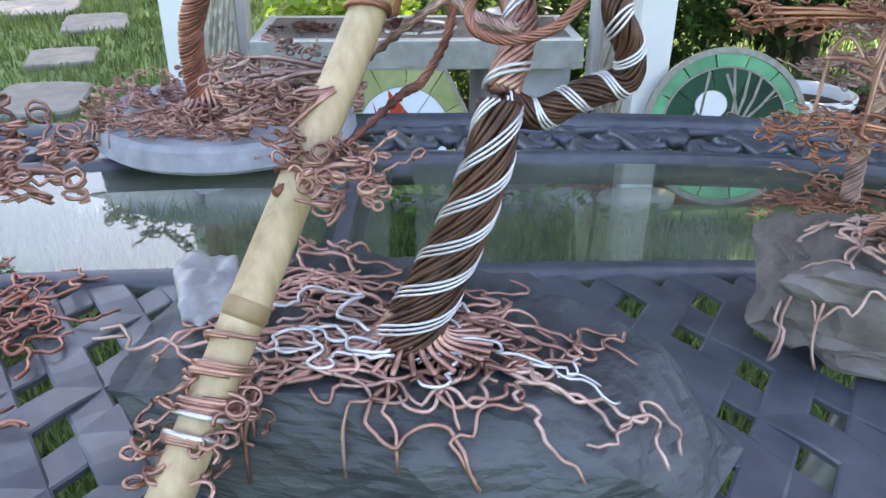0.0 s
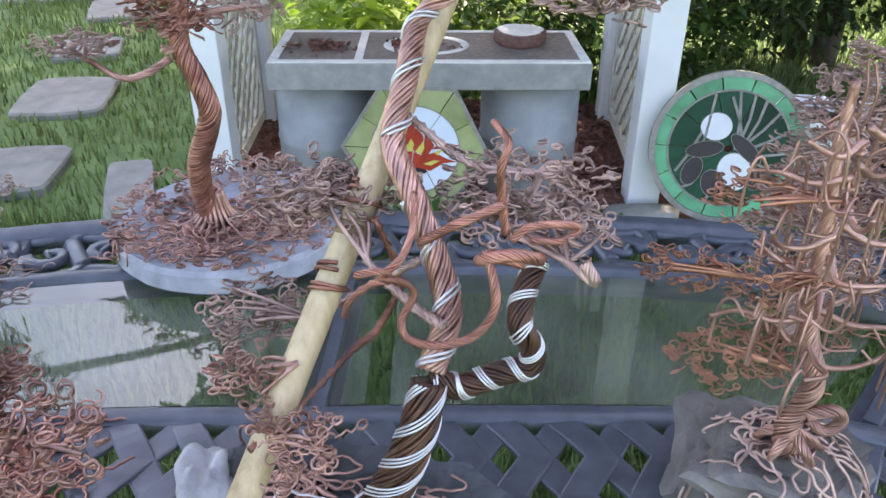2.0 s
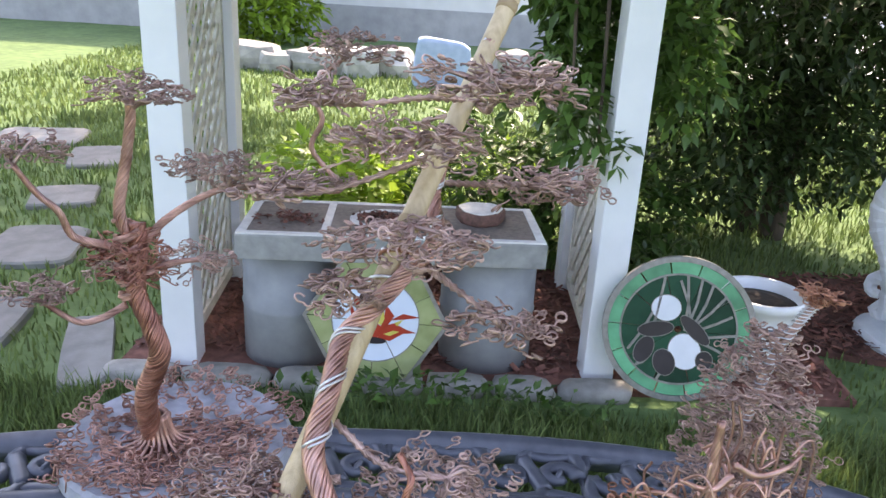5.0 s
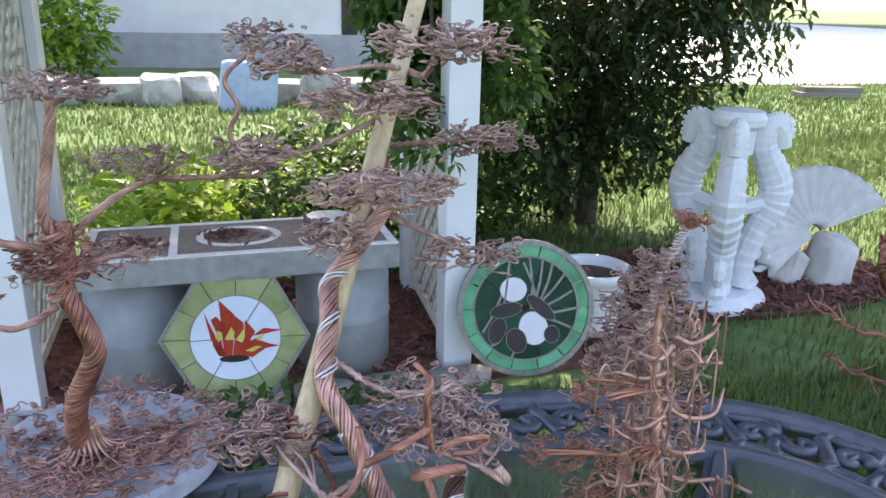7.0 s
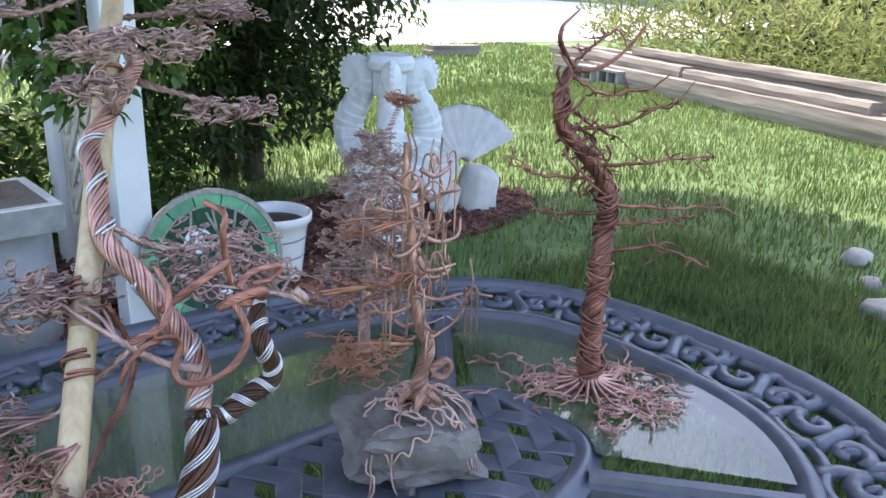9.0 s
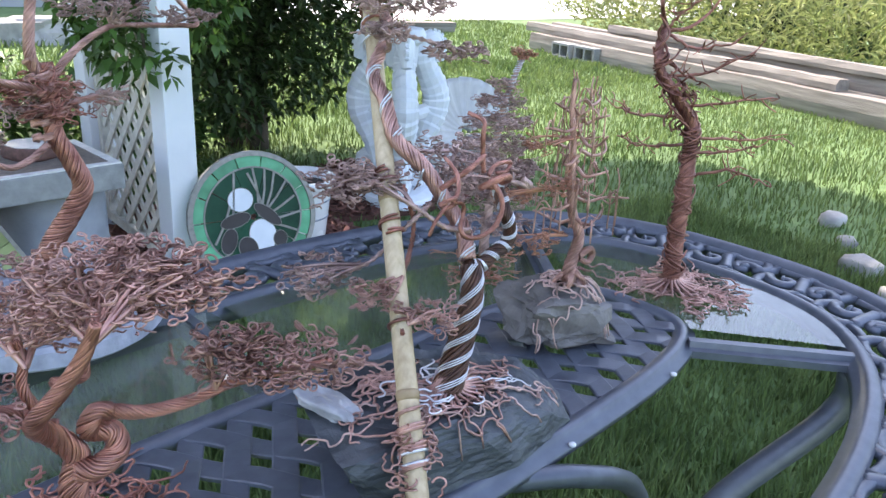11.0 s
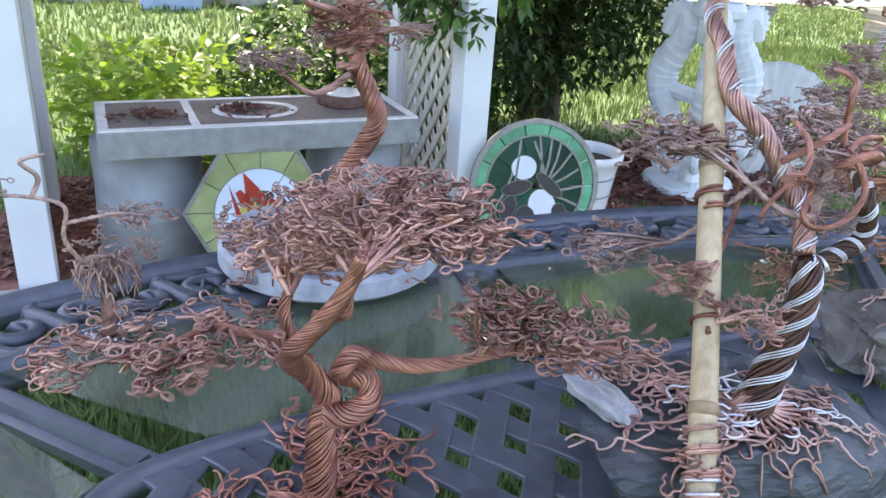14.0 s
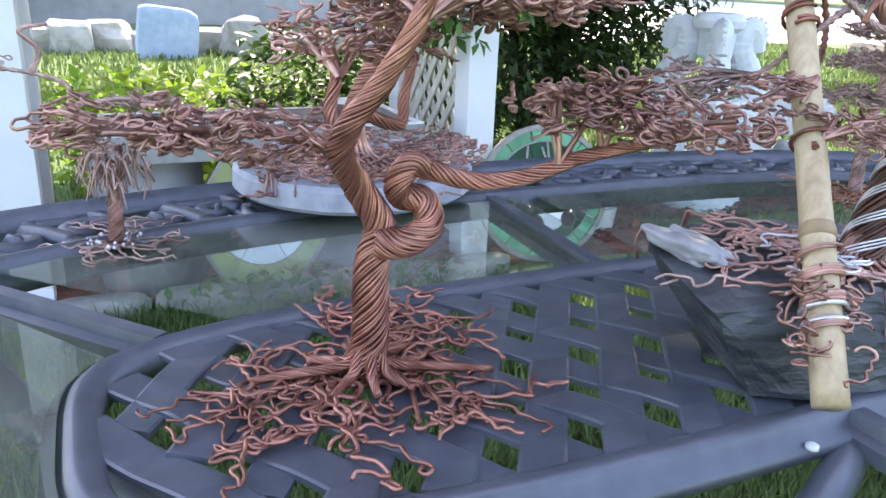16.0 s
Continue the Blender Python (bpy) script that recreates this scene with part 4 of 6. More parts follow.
    leaf_cloud("hedge", LEAF_DARK, [(14.0, 2.0, 1.2, 1.2, 7.0, 1.6), (13.5, 7.0, 1.0, 1.0, 2.5, 1.2)], 8000, 0.30, "dark leafy hedge at the garden's end", "hedge", 34, None, 0.2, 0.5)
    # stacked timbers
    a, b = Vector((8.25, 8.2, 0)), Vector((6.40, 1.0, 0))
    d = (b - a).normalized()
    ang = math.degrees(math.atan2(d.y, d.x))
    for off, side, z, w, h, s0, s1 in ((0, 0, 0.02, 0.24, 0.22, 0.35, 6.2), (0, 0.30, 0.02, 0.24, 0.22, 0.2, 6.0), (0, 0.12, 0.245, 0.20, 0.12, 0.0, 2.9), (0, 0.36, 0.245, 0.22, 0.14, 0.3, 6.1), (0, 0.10, 0.245, 0.16, 0.10, 2.95, 5.4), (0, 0.30, 0.39, 0.16, 0.09, 1.7, 6.0), (0, 0.58, 0.02, 0.22, 0.2, 0.5, 5.8)):
        m = Mesh()
        n = 14
        L = s1 - s0
        q = random.Random(int(z * 100 + side * 17))
        ring = [(-w / 2, 0), (w / 2, 0), (w / 2 + .008, h * .5), (w / 2 - .015, h), (-w / 2 + .015, h), (-w / 2 - .006, h * .5)]
        v = [(L * i / n, y + q.uniform(-.006, .006), zz + q.uniform(-.006, .006)) for i in range(n + 1) for y, zz in ring]
        f = [(i * 6 + j, i * 6 + (j + 1) % 6, (i + 1) * 6 + (j + 1) % 6, (i + 1) * 6 + j) for i in range(n) for j in range(6)]
        f += [(5, 4, 3, 2, 1, 0), tuple(n * 6 + j for j in range(6))]
        m.add(v, [tuple(reversed(x)) for x in f])
        p = a + d * s0 + Vector((-d.y, d.x, 0)) * side
        ob = part("timber", m, TIMBER, m=Matrix.Translation((p.x, p.y, z - 0.02)) @ pose(0, 0, 0, 0, 0, ang), flat=True)
        tagged(ob, "long weathered grey timber in a stack on the lawn", "timber", "stacked timbers")
    for k in range(2):
        t = thing("cinder_block", "grey two-hole cinder block beside the timbers", "concrete block", pose(7.72 - 0.06 * k, 6.9 - 0.46 * k, 0, 0, 0, ang + 4 * k), "cinder blocks")
        m = Mesh()
        for lo, hi in (((-.2, -.1, 0), (-.17, .1, .19)), ((.17, -.1, 0), (.2, .1, .19)), ((-.015, -.1, .03), (.015, .1, .16)), ((-.17, -.1, 0), (.17, .1, .03)), ((-.17, -.1, .16), (.17, .1, .19))):
            m.box(lo, hi, 0.003)
        part("body", m, BLOCK, t, flat=True)
    m = Mesh()
    m.box((-0.35, -0.12, 0), (0.35, 0.12, 0.06), 0.006)
    m.box((-0.3, -0.1, 0.06), (0.38, 0.1, 0.12), 0.006)
    tagged(part("board_stack", m, TIMBER, m=pose(8.0, 10.2, 0, 0, 0, -8) @ Matrix.Scale(1.3, 4), flat=True), "low stack of grey boards on the far lawn", "boards")
    for k, (x, y, s) in enumerate(((3.60, 1.42, 0.075), (3.30, 1.22, 0.06), (3.0, 1.02, 0.09), (2.8, 0.8, 0.07))):
        ob = part("lawn_stone", rock_mesh((s, s * 0.75, s * 0.5), 50 + k, 0.25, 2), RUBBLE, m=pose(x, y, s * 0.35, 0, 0, 40 * k))
        tagged(ob, "small pale rounded stone lying in the grass", "stone", "stones in the lawn")
    m = Mesh()
    m.tube(curve([(7.2, 2.2, 0.1), (7.6, 2.0, 0.75), (8.0, 1.7, 1.2)], 5), 0.03, 7)
    m.tube([(7.55, 2.0, 0.0), (7.55, 1.98, 0.65)], 0.025, 7)
    tagged(part("leaning_branch", m, BARK), "dark bare branch leaning by the timbers", "branch")


far_garden()


# ---- patio table ----
TABLE = pose(0.048, 0.409, 0.72, 0, 0, 5.0)
LA, LB, LN = 0.480, 0.132, 4.0        # woven centre
IA, IB, IN = 0.685, 0.360, 2.9        # inner edge of the rim
OA, OB, ON = 0.822, 0.494, 2.7        # outer edge of the rim


def sweep_ring(m, loop, prof):
    """A closed profile swept round a loop; prof: (outwards, up)."""
    n, k = len(loop), len(prof)
    v = []
    for i in range(n):
        (x0, y0), (x1, y1), (x, y) = loop[i - 1], loop[(i + 1) % n], loop[i]
        d = Vector((y1 - y0, x0 - x1)).normalized()
        v += [(x + d.x * o, y + d.y * o, z) for o, z in prof]
    m.add(v, [(i * k + j, ((i + 1) % n) * k + j, ((i + 1) % n) * k + (j + 1) % k, i * k + (j + 1) % k) for i in range(n) for j in range(k)])


def build_table():
    t = thing("patio_table", "dark cast aluminium oval patio table with woven centre and scrolled rim", "table", TABLE)
    outer, inner, mid = superellipse(OA, OB, ON, 200), superellipse(IA, IB, IN, 200), superellipse(LA, LB, LN, 160)
    m = Mesh()
    sweep_ring(m, outer, [(-0.026, -0.020), (0.0, -0.024), (0.008, -0.008), (0.003, 0.006), (-0.006, 0.010), (-0.018, 0.004), (-0.026, -0.004)])
    part("outer_rim", m, CAST, t)
    m = Mesh()
    sweep_ring(m, inner, [(-0.012, -0.022), (0.018, -0.022), (0.020, -0.002), (0.014, 0.005), (0.005, 0.007), (-0.003, 0.004), (-0.005, -0.004), (-0.012, -0.006)])
    part("inner_rim", m, CAST, t)
    m = Mesh()
    sweep_ring(m, mid, [(-0.019, -0.014), (0.012, -0.014), (0.012, -0.006), (0.002, -0.005), (0.0, 0.003), (-0.005, 0.006), (-0.016, 0.002), (-0.019, -0.002)])
    part("centre_frame", m, CAST, t)

    # woven straps
    def inside(x, y):
        return abs(x / (LA - 0.012)) ** LN + abs(y / (LB - 0.012)) ** LN < 1

    lat = thing("woven_centre", "", "", None)
    lat.parent = t
    u, v = Vector((0.0268, -0.0405)), Vector((-0.0268, -0.0405))
    h0 = Vector((0.133, 0.033))
    for d, o, sgn in ((u, v, 1), (v, u, -1)):
        L = d.length
        dn = d / L
        nrm = Vector((-dn.y, dn.x))
        gap = abs(o.dot(nrm))
        w = gap * 0.285
        for k in range(-32, 33):
            c = h0 + o * (k + 0.5)
            s = [q * 0.006 for q in range(-90, 91) if inside(*(c + dn * q * 0.006))]
            if len(s) < 4:
                continue
            ms = Mesh()
            vv = []
            st = np.linspace(s[0] - 0.005, s[-1] + 0.005, max(5, int((s[-1] - s[0]) / 0.011)))
            for q in st:
                p = c + dn * q
                z = sgn * 0.0017 * math.cos(math.pi * (q / L - 0.0) + math.pi * k) - 0.002
                for e, dz in ((-w, -0.0022), (w, -0.0022), (w, 0.0012), (w * 0.86, 0.002), (-w * 0.86, 0.002), (-w, 0.0012)):
                    vv.append((p.x + nrm.x * e, p.y + nrm.y * e, z + dz))
            n = len(st)
            ff = [(i * 6 + j, i * 6 + (j + 1) % 6, (i + 1) * 6 + (j + 1) % 6, (i + 1) * 6 + j) for i in range(n - 1) for j in range(6)]
            ff += [(5, 4, 3, 2, 1, 0), tuple((n - 1) * 6 + j for j in range(6))]
            ms.add(vv, ff)
            part("strap", ms, CAST, lat, flat=True)

    def radial(a, b, n, ang):
        c, s = math.cos(ang), math.sin(ang)
        q = (abs(c / a) ** n + abs(s / b) ** n) ** (-1 / n)
        return Vector((q * c, q * s))

    # spokes from the centre to the rim
    ends = [((-0.052, LB), (-0.042, IB)), ((-0.052, -LB), (-0.042, -IB)), ((0.425, 0.112), (0.560, 0.270)), ((-0.425, 0.112), (-0.560, 0.270)), ((0.425, -0.112), (0.555, -0.272)), ((-0.425, -0.112), (-0.555, -0.272))]
    for (x0, y0), (x1, y1) in ends:
        a, b = Vector((x0, y0)), Vector((x1, y1))
        d = (b - a).normalized()
        m = Mesh()
        L = (b - a).length
        prof = [(-0.017, -0.016), (0.017, -0.016), (0.017, -0.006), (0.008, -0.005), (0.006, 0.003), (-0.006, 0.003), (-0.008, -0.005), (-0.017, -0.006)]
        vv = [(s, y, z) for s in (-0.004, L + 0.004) for y, z in prof]
        m.add(vv, [(j, (j + 1) % 8, 8 + (j + 1) % 8, 8 + j) for j in range(8)] + [tuple(range(7, -1, -1)), tuple(range(8, 16))])
        part("spoke", m, CAST, t, m=Matrix.Translation((a.x, a.y, 0)) @ pose(0, 0, 0, 0, 0, math.degrees(math.atan2(d.y, d.x))), flat=True)

    # rim scrollwork: one S-scroll with leaf, repeated round the rim
    m = Mesh()
    for sx in (1, -1):
        pts = [(0.030 * sx + sx * (0.026 - 0.0022 * i) * math.cos(i * 0.62), (0.024 - 0.002 * i) * math.sin(i * 0.62) * sx, 0) for i in range(10)]
        m.tube(pts, np.linspace(0.0115, 0.0085, 10), 6)
        m.tube(curve([(0.056 * sx, 0, 0), (0.060 * sx, 0.028 * sx, 0), (0.048 * sx, 0.050 * sx, 0)], 4), 0.0105, 6)
        m.tube(curve([(0.012 * sx, -0.03 * sx, 0), (0.0, -0.052 * sx, 0)], 4), 0.0105, 6)
        m.tube([(0.03 * sx, 0, 0.0), (0.034 * sx, 0.002, 0.0)], [0.015, 0.013], 6)
    m.tube(curve([(-0.012, 0.03, 0), (0, 0, 0.001), (0.012, -0.03, 0)], 5), np.linspace(0.012, 0.012, 11), 6)
    for sy in (1, -1):
        m.tube(curve([(-0.06, 0.047 * sy, 0), (-0.02, 0.036 * sy, 0), (0.02, 0.047 * sy, 0), (0.06, 0.040 * sy, 0)], 4), 0.0085, 6)
    m.v = [(x, y, z * 0.7 - 0.006) for x, y, z in m.v]
    scroll = m.data("scroll", CAST)
    midr = superellipse((OA + IA) / 2 + 0.001, (OB + IB) / 2 + 0.001, (ON + IN) / 2, 400)
    N = 32
    for k in range(N):
        x, y = midr[int(400 * k / N)]
        x1, y1 = midr[(int(400 * k / N) + 3) % 400]
        a = math.degrees(math.atan2(y1 - y, x1 - x))
        part("scroll", scroll, CAST, t, m=pose(x, y, 0, 0, 0, a))
    for k in range(N):
        m = Mesh()
        i = int(400 * (k + 0.5) / N) % 400
        x, y = midr[i]
        x1, y1 = midr[(i + 3) % 400]
        d = Vector((x1 - x, y1 - y)).normalized()
        for s in (-1, 1):
            m.tube([(x - d.y * 0.05 * s, y + d.x * 0.05 * s, -0.008), (x + d.x * 0.01, y + d.y * 0.01, -0.008)], [0.010, 0.004], 6)
        part("rim_tie", m, CAST, t)
    # pale bumpers where the near glass is missing
    for x, y in ((0.335, -0.133), (0.12, -0.139), (-0.10, -0.139)):
        m = Mesh()
        m.lathe([(0.004, 0.0), (0.004, 0.002), (0.0025, 0.003)], 10)
        part("bumper", m, RUBBER, t, "small pale glass bumper", pose(x, y - 0.004, -0.006 if abs(x) > 0.3 else -0.006))
    # legs: S-curves under the rim joints, tied by an under-rail
    for sx in (1, -1):
        for sy in (1, -1):
            m = Mesh()
            c = curve([(0.555 * sx, 0.275 * sy, -0.02), (0.545 * sx, 0.265 * sy, -0.09), (0.40 * sx, 0.17 * sy, -0.26), (0.38 * sx, 0.17 * sy, -0.52), (0.50 * sx, 0.26 * sy, -0.715)], 7)
            m.tube(c, 0.018, 8)
            part("leg", m, CAST, t)
    for sx in (1, -1):
        m = Mesh()
        m.tube(curve([(0.04 * sx, -0.128, -0.018), (0.11 * sx, -0.162, -0.028), (0.20 * sx, -0.178, -0.08), (0.27 * sx, -0.17, -0.22)], 8), 0.012, 8)
        part("under_brace", m, CAST, t)

    # glass panes between the spokes; the two near ones are missing
    def pane(name, pts):
        m = Mesh()
        n = len(pts)
        if sum(a[0] * b[1] - b[0] * a[1] for a, b in zip(pts, pts[1:] + pts[:1])) < 0:
            pts = pts[::-1]
        m.add([(x, y, -0.0045) for x, y in pts] + [(x, y, 0.0005) for x, y in pts], [tuple(range(n, 2 * n)), tuple(range(n - 1, -1, -1))] + [(i, (i + 1) % n, n + (i + 1) % n, n + i) for i in range(n)])
        ob = part("glass_pane", m, GLASS, t, "clear dusty glass pane", flat=True)
        ob.data.materials.append(GLASS_EDGE)
        for f in ob.data.polygons[1:]:
            f.material_index = 1
        ob.visible_shadow = False

    def arc(a, b, n, a0, a1, k, off=0.0):
        return [tuple(radial(a + off, b + off, n, a0 + (a1 - a0) * i / k)) for i in range(k + 1)]

    aL0, aR0 = math.atan2(0.112, 0.425), math.atan2(0.270, 0.560)
    for s in (1, -1):
        # back panes
        innr = arc(LA, LB, LN, math.pi / 2 - 0.08 * s, math.pi / 2 - (math.pi / 2 - aL0 - 0.06) * s, 26, 0.004)
        outr = arc(IA, IB, IN, math.pi / 2 - (math.pi / 2 - aR0 - 0.03) * s, math.pi / 2 - 0.03 * s, 26, -0.007)
        pts = innr + outr
        pane("back", pts if s < 0 else pts[::-1])
        # end panes
        base = 0 if s > 0 else math.pi
        innr = arc(LA, LB, LN, base - aL0 + 0.06, base + aL0 - 0.06, 20, 0.004)
        outr = arc(IA, IB, IN, base + aR0 - 0.03, base - aR0 + 0.03, 20, -0.007)
        pane("end", (innr + outr)[::-1])


build_table()


# ---- wire trees ----
def twist(m, pts, r, strands, wire, turns, n=9, sides=5, phase=0.0):
    """Strands wound round a path; r is the bundle's radius at each path point."""
    c = curve(pts, n)
    k = len(c)
    s = np.linspace(0, 1, k)
    rr = rb = np.interp(s, np.linspace(0, 1, len(r)), r)
    t = np.gradient(c, axis=0)
    t /= np.linalg.norm(t, axis=1)[:, None]
    u = np.cross(t[0], (0.3, 0.9, 0.1))
    us = []
    for i in range(k):
        u = u - t[i] * (u @ t[i])
        u /= np.linalg.norm(u)
        us.append(u)
    us = np.array(us)
    w = np.cross(t, us)
    d = np.r_[0, np.cumsum(np.linalg.norm(np.diff(c, axis=0), axis=1))] * turns
    for j in range(strands):
        a = phase + 2 * math.pi * j / strands + d * 2 * math.pi
        wob = np.sin(s * k * 0.11 + j * 2.3) + 0.6 * np.sin(s * k * 0.23 + j * 5.1)
        if strands > 3:
            a = a + 0.07 * wob
            rr = rb * (1 + 0.022 * np.sin(s * k * 0.17 + j * 1.7))
        q = c + (rr - wire * 0.6)[:, None] * (np.cos(a)[:, None] * us + np.sin(a)[:, None] * w)
        m.tube(q, wire, sides)
    return c


def rope(m, pts, r0, r1, wire=0.0016, turns=45, n=8):
    k = max(3, int(2 * math.pi * (r0 + r1) / 2 / (wire * 2)))
    m.tube(curve(pts, n), np.interp(np.linspace(0, 1, n * (len(pts) - 1) + 1), [0, 1], [max(r0 - wire, wire * .6), max(r1 - wire, wire * .5)]), 6)
    twist(m, pts, [r0, r1], k, wire, turns, n, 4)


def curl(m, r, c, d, size, wire):
    """One curly wire end: a short stem running into one or two loops."""
    d = Vector(d).normalized()
    side = d.cross(Vector((r.gauss(0, .45), r.gauss(0, .45), 1))).normalized()
    p = Vector(c)
    pts = [p.copy()]
    ang = 0.0
    bend = r.choice((-1, 1)) * r.uniform(0.95, 1.35)
    for i in range(r.randint(9, 14)):
        f = 1 if i < 3 else 1.0
        ang += bend * (0.35 if i < 2 else 1) * (1 if r.random() < 0.9 else -1)
        p = p + (d * math.cos(ang) + side * math.sin(ang) + Vector((0, 0, r.uniform(-.2, .2)))) * size * f
        pts.append(p.copy())
    m.tube(curve(pts, 2), wire, 3, False)


def pad(parent, mat, c, rx, ry, rz, n, r, size=0.0042, wire=0.0010, stem=None):
    """A cloud of curly wires round short twigs from the pad's middle."""
    m = Mesh()
    c = Vector(c)
    root = Vector(stem) if stem else c - Vector((0, 0, rz))
    tw = []
    for _ in range(max(4, n // 9)):
        a, q = r.uniform(0, 6.283), r.uniform(0.4, 0.95)
        e = c + Vector((rx * q * math.cos(a), ry * q * math.sin(a), r.uniform(-.3, .5) * rz))
        mid = root.lerp(e, 0.55) + Vector((r.uniform(-.1, .1) * rx, r.uniform(-.1, .1) * ry, 0.15 * rz))
        m.tube(curve([root, mid, e], 4), np.linspace(wire * 1.9, wire * 1.2, 9), 4, False)
        tw.append((root, mid, e))
    for _ in range(int(n * 2.0)):
        a, q = r.uniform(0, 6.283), math.sqrt(r.random())
        p = c + Vector((rx * q * math.cos(a), ry * q * math.sin(a), rz * r.uniform(-0.8, 0.9) * math.sqrt(max(0.05, 1 - q * q * 0.8))))
        curl(m, r, p, (math.cos(a) + r.gauss(0, .7), math.sin(a) + r.gauss(0, .7), r.gauss(0.1, .3)), size * 0.84 * r.uniform(0.7, 1.25), wire * 0.80)
    return tagged(part("foliage_pad", m, mat, parent), kind="stuff")


def root_spread(parent, mat, c, z_of, n, reach, r, wire=0.0013, sx=1.0, sy=1.0, name="root_tangle", fork=0.09, a0=0.0, a1=6.283, floor=0.0):
    """Kinked wire roots that wander outwards over the surface z_of, fork, and end in a small hook."""
    m = Mesh()
    step = 0.0046

    def go(x, y, ang, k, w, depth):
        pts = [(x, y, z_of(x, y) + w)]
        head, lift = ang, r.uniform(0, 0.003)
        bend = 0.0
        for i in range(k):
            bend = 0.40 * bend + r.gauss(0, 0.66)
            head += bend + 0.30 * (ang - head)
            if i > k - 4:
                head += 0.55 if (k & 1) else -0.55
            x, y = x + step * math.cos(head) * sx, y + step * math.sin(head) * sy
            z = z_of(x, y)
            if z < floor:
                break
            pts.append((x, y, z + w * 0.9 + lift * abs(math.sin(i * 0.5)) + r.uniform(0, 0.0015)))
            if depth < 2 and 3 < i < k - 4 and r.random() < fork:
                go(x, y, ang + r.choice((-1, 1)) * r.uniform(0.5, 1.1), int((k - i) * r.uniform(0.5, 0.95)), w * 0.88, depth + 1)
        if len(pts) > 3:
            m.tube(curve(pts, 2), np.linspace(w, w * 0.75, 2 * (len(pts) - 1) + 1), 5)

    for j in range(n):
        a = a0 + (a1 - a0) * (j + r.uniform(-.3, .3)) / n
        q = 0.008
        go(c[0] + q * math.cos(a), c[1] + q * math.sin(a), a, int(1.35 * reach / step * r.uniform(0.9, 1.5)), wire * r.uniform(0.85, 1.15), 0)
    return tagged(part(name, m, mat, parent), kind="stuff")


FLAT = lambda x, y: 0.7225


# slate block under the middle tree: a split block with a pointed, undercut end
SLATE_CORNERS = ((-.066, .404, .792), (-.082, .306, .781), (.02, .300, .787), (.10, .306, .778), (.02, .426, .795), (.12, .416, .785),
                 (.19, .376, .768), (.207, .330, .746), (.16, .292, .752), (.06, .284, .764),
                 (-.022, .385, .7235), (-.046, .303, .7235), (-.015, .288, .7235), (.10, .276, .7235), (.20, .300, .7235), (.232, .345, .7235), (.20, .40, .7235), (.06, .435, .7235))
SLATE_TOP = []


def build_rocks():
    bm = bmesh.new()
    for p in SLATE_CORNERS:
        bm.verts.new(p)
    bmesh.ops.convex_hull(bm, input=bm.verts[:])
    bmesh.ops.recalc_face_normals(bm, faces=bm.faces[:])
    for f in bm.faces:
        if f.normal.z > 0.12:
            SLATE_TOP.append((f.normal.copy(), f.normal.dot(f.verts[0].co)))
    bmesh.ops.subdivide_edges(bm, edges=bm.edges[:], cuts=9, use_grid_fill=True)
    bmesh.ops.triangulate(bm, faces=bm.faces[:])
    bm.normal_update()
    for v in bm.verts:
        c, n = v.co.copy(), v.normal.copy()
        if c.z < 0.7245:
            continue
        side = 1 - abs(n.z)
        ledge = ((c.z * 1.0 + 0.10 * c.x + 0.006 * noise.noise(c * 30)) / 0.0185) % 1.0
        v.co += Vector((n.x, n.y, 0)) * side * (0.0022 * (0.5 - ledge) * (0.4 + 1.2 * abs(noise.noise(c * 22)))) + n * (0.0045 * noise.noise(c * 38) + 0.0018 * noise.noise(c * 120))
    bm.verts.index_update()
    m = Mesh()
    m.add([v.co for v in bm.verts], [[v.index for v in f.verts] for f in bm.faces])
    bm.free()
    tagged(part("slate_rock", m, SLATE, flat=True), "long layered dark slate rock lying on the woven table centre", "rock")
    q = rock_mesh((0.016, 0.031, 0.009), 3, 0.45, 4, 0, 0.85)
    tagged(part("quartz_crystal", q, QUARTZ, m=pose(-0.049, 0.374, 0.794, 4, 3, 14)), "rounded lump of milky quartz resting on the slate", "crystal")
    m = rock_mesh((0.060, 0.047, 0.036), 9, 0.38, 4, 60)
    tagged(part("grey_rock", m, ROCK_GREY, m=pose(0.334, 0.443, 0.759, 0, 0, -20), flat=True), "rough grey-brown rock under the curly copper tree", "rock")
    m = Mesh()
    m.lathe([(0.128, 0.0), (0.134, 0.005), (0.133, 0.023), (0.128, 0.028), (0.07, 0.029), (0.002, 0.029)], 56, (0, 0), lambda a, z: 1 + 0.012 * noise.noise((math.cos(a) * 5, math.sin(a) * 5, z * 40)))
    tagged(part("slate_disc", m, DISC_STONE, m=pose(-0.172, 0.815, 0.7315), flat=True), "round blue-grey slate disc resting on table glass and rim", "stone disc")


build_rocks()


def z_slate(x, y):
    """Height of the slate's top, from its cleavage planes."""
    z = min((d - n.x * x - n.y * y) / n.z for n, d in SLATE_TOP)
    return max(0.7235, z + 0.002)


def z_rock(x, y):
    e = ((x - 0.334) / 0.072) ** 2 + ((y - 0.443) / 0.058) ** 2
    return max(0.7235, 0.803 - 0.05 * e * e) if e < 1.3 else 0.7235


# bamboo cane
PA, PD = Vector((-0.0065, 0.319, 0.831)), Vector((0.306, 0.602, 0.737)).normalized()


def cane_at(s):
    return PA + PD * s


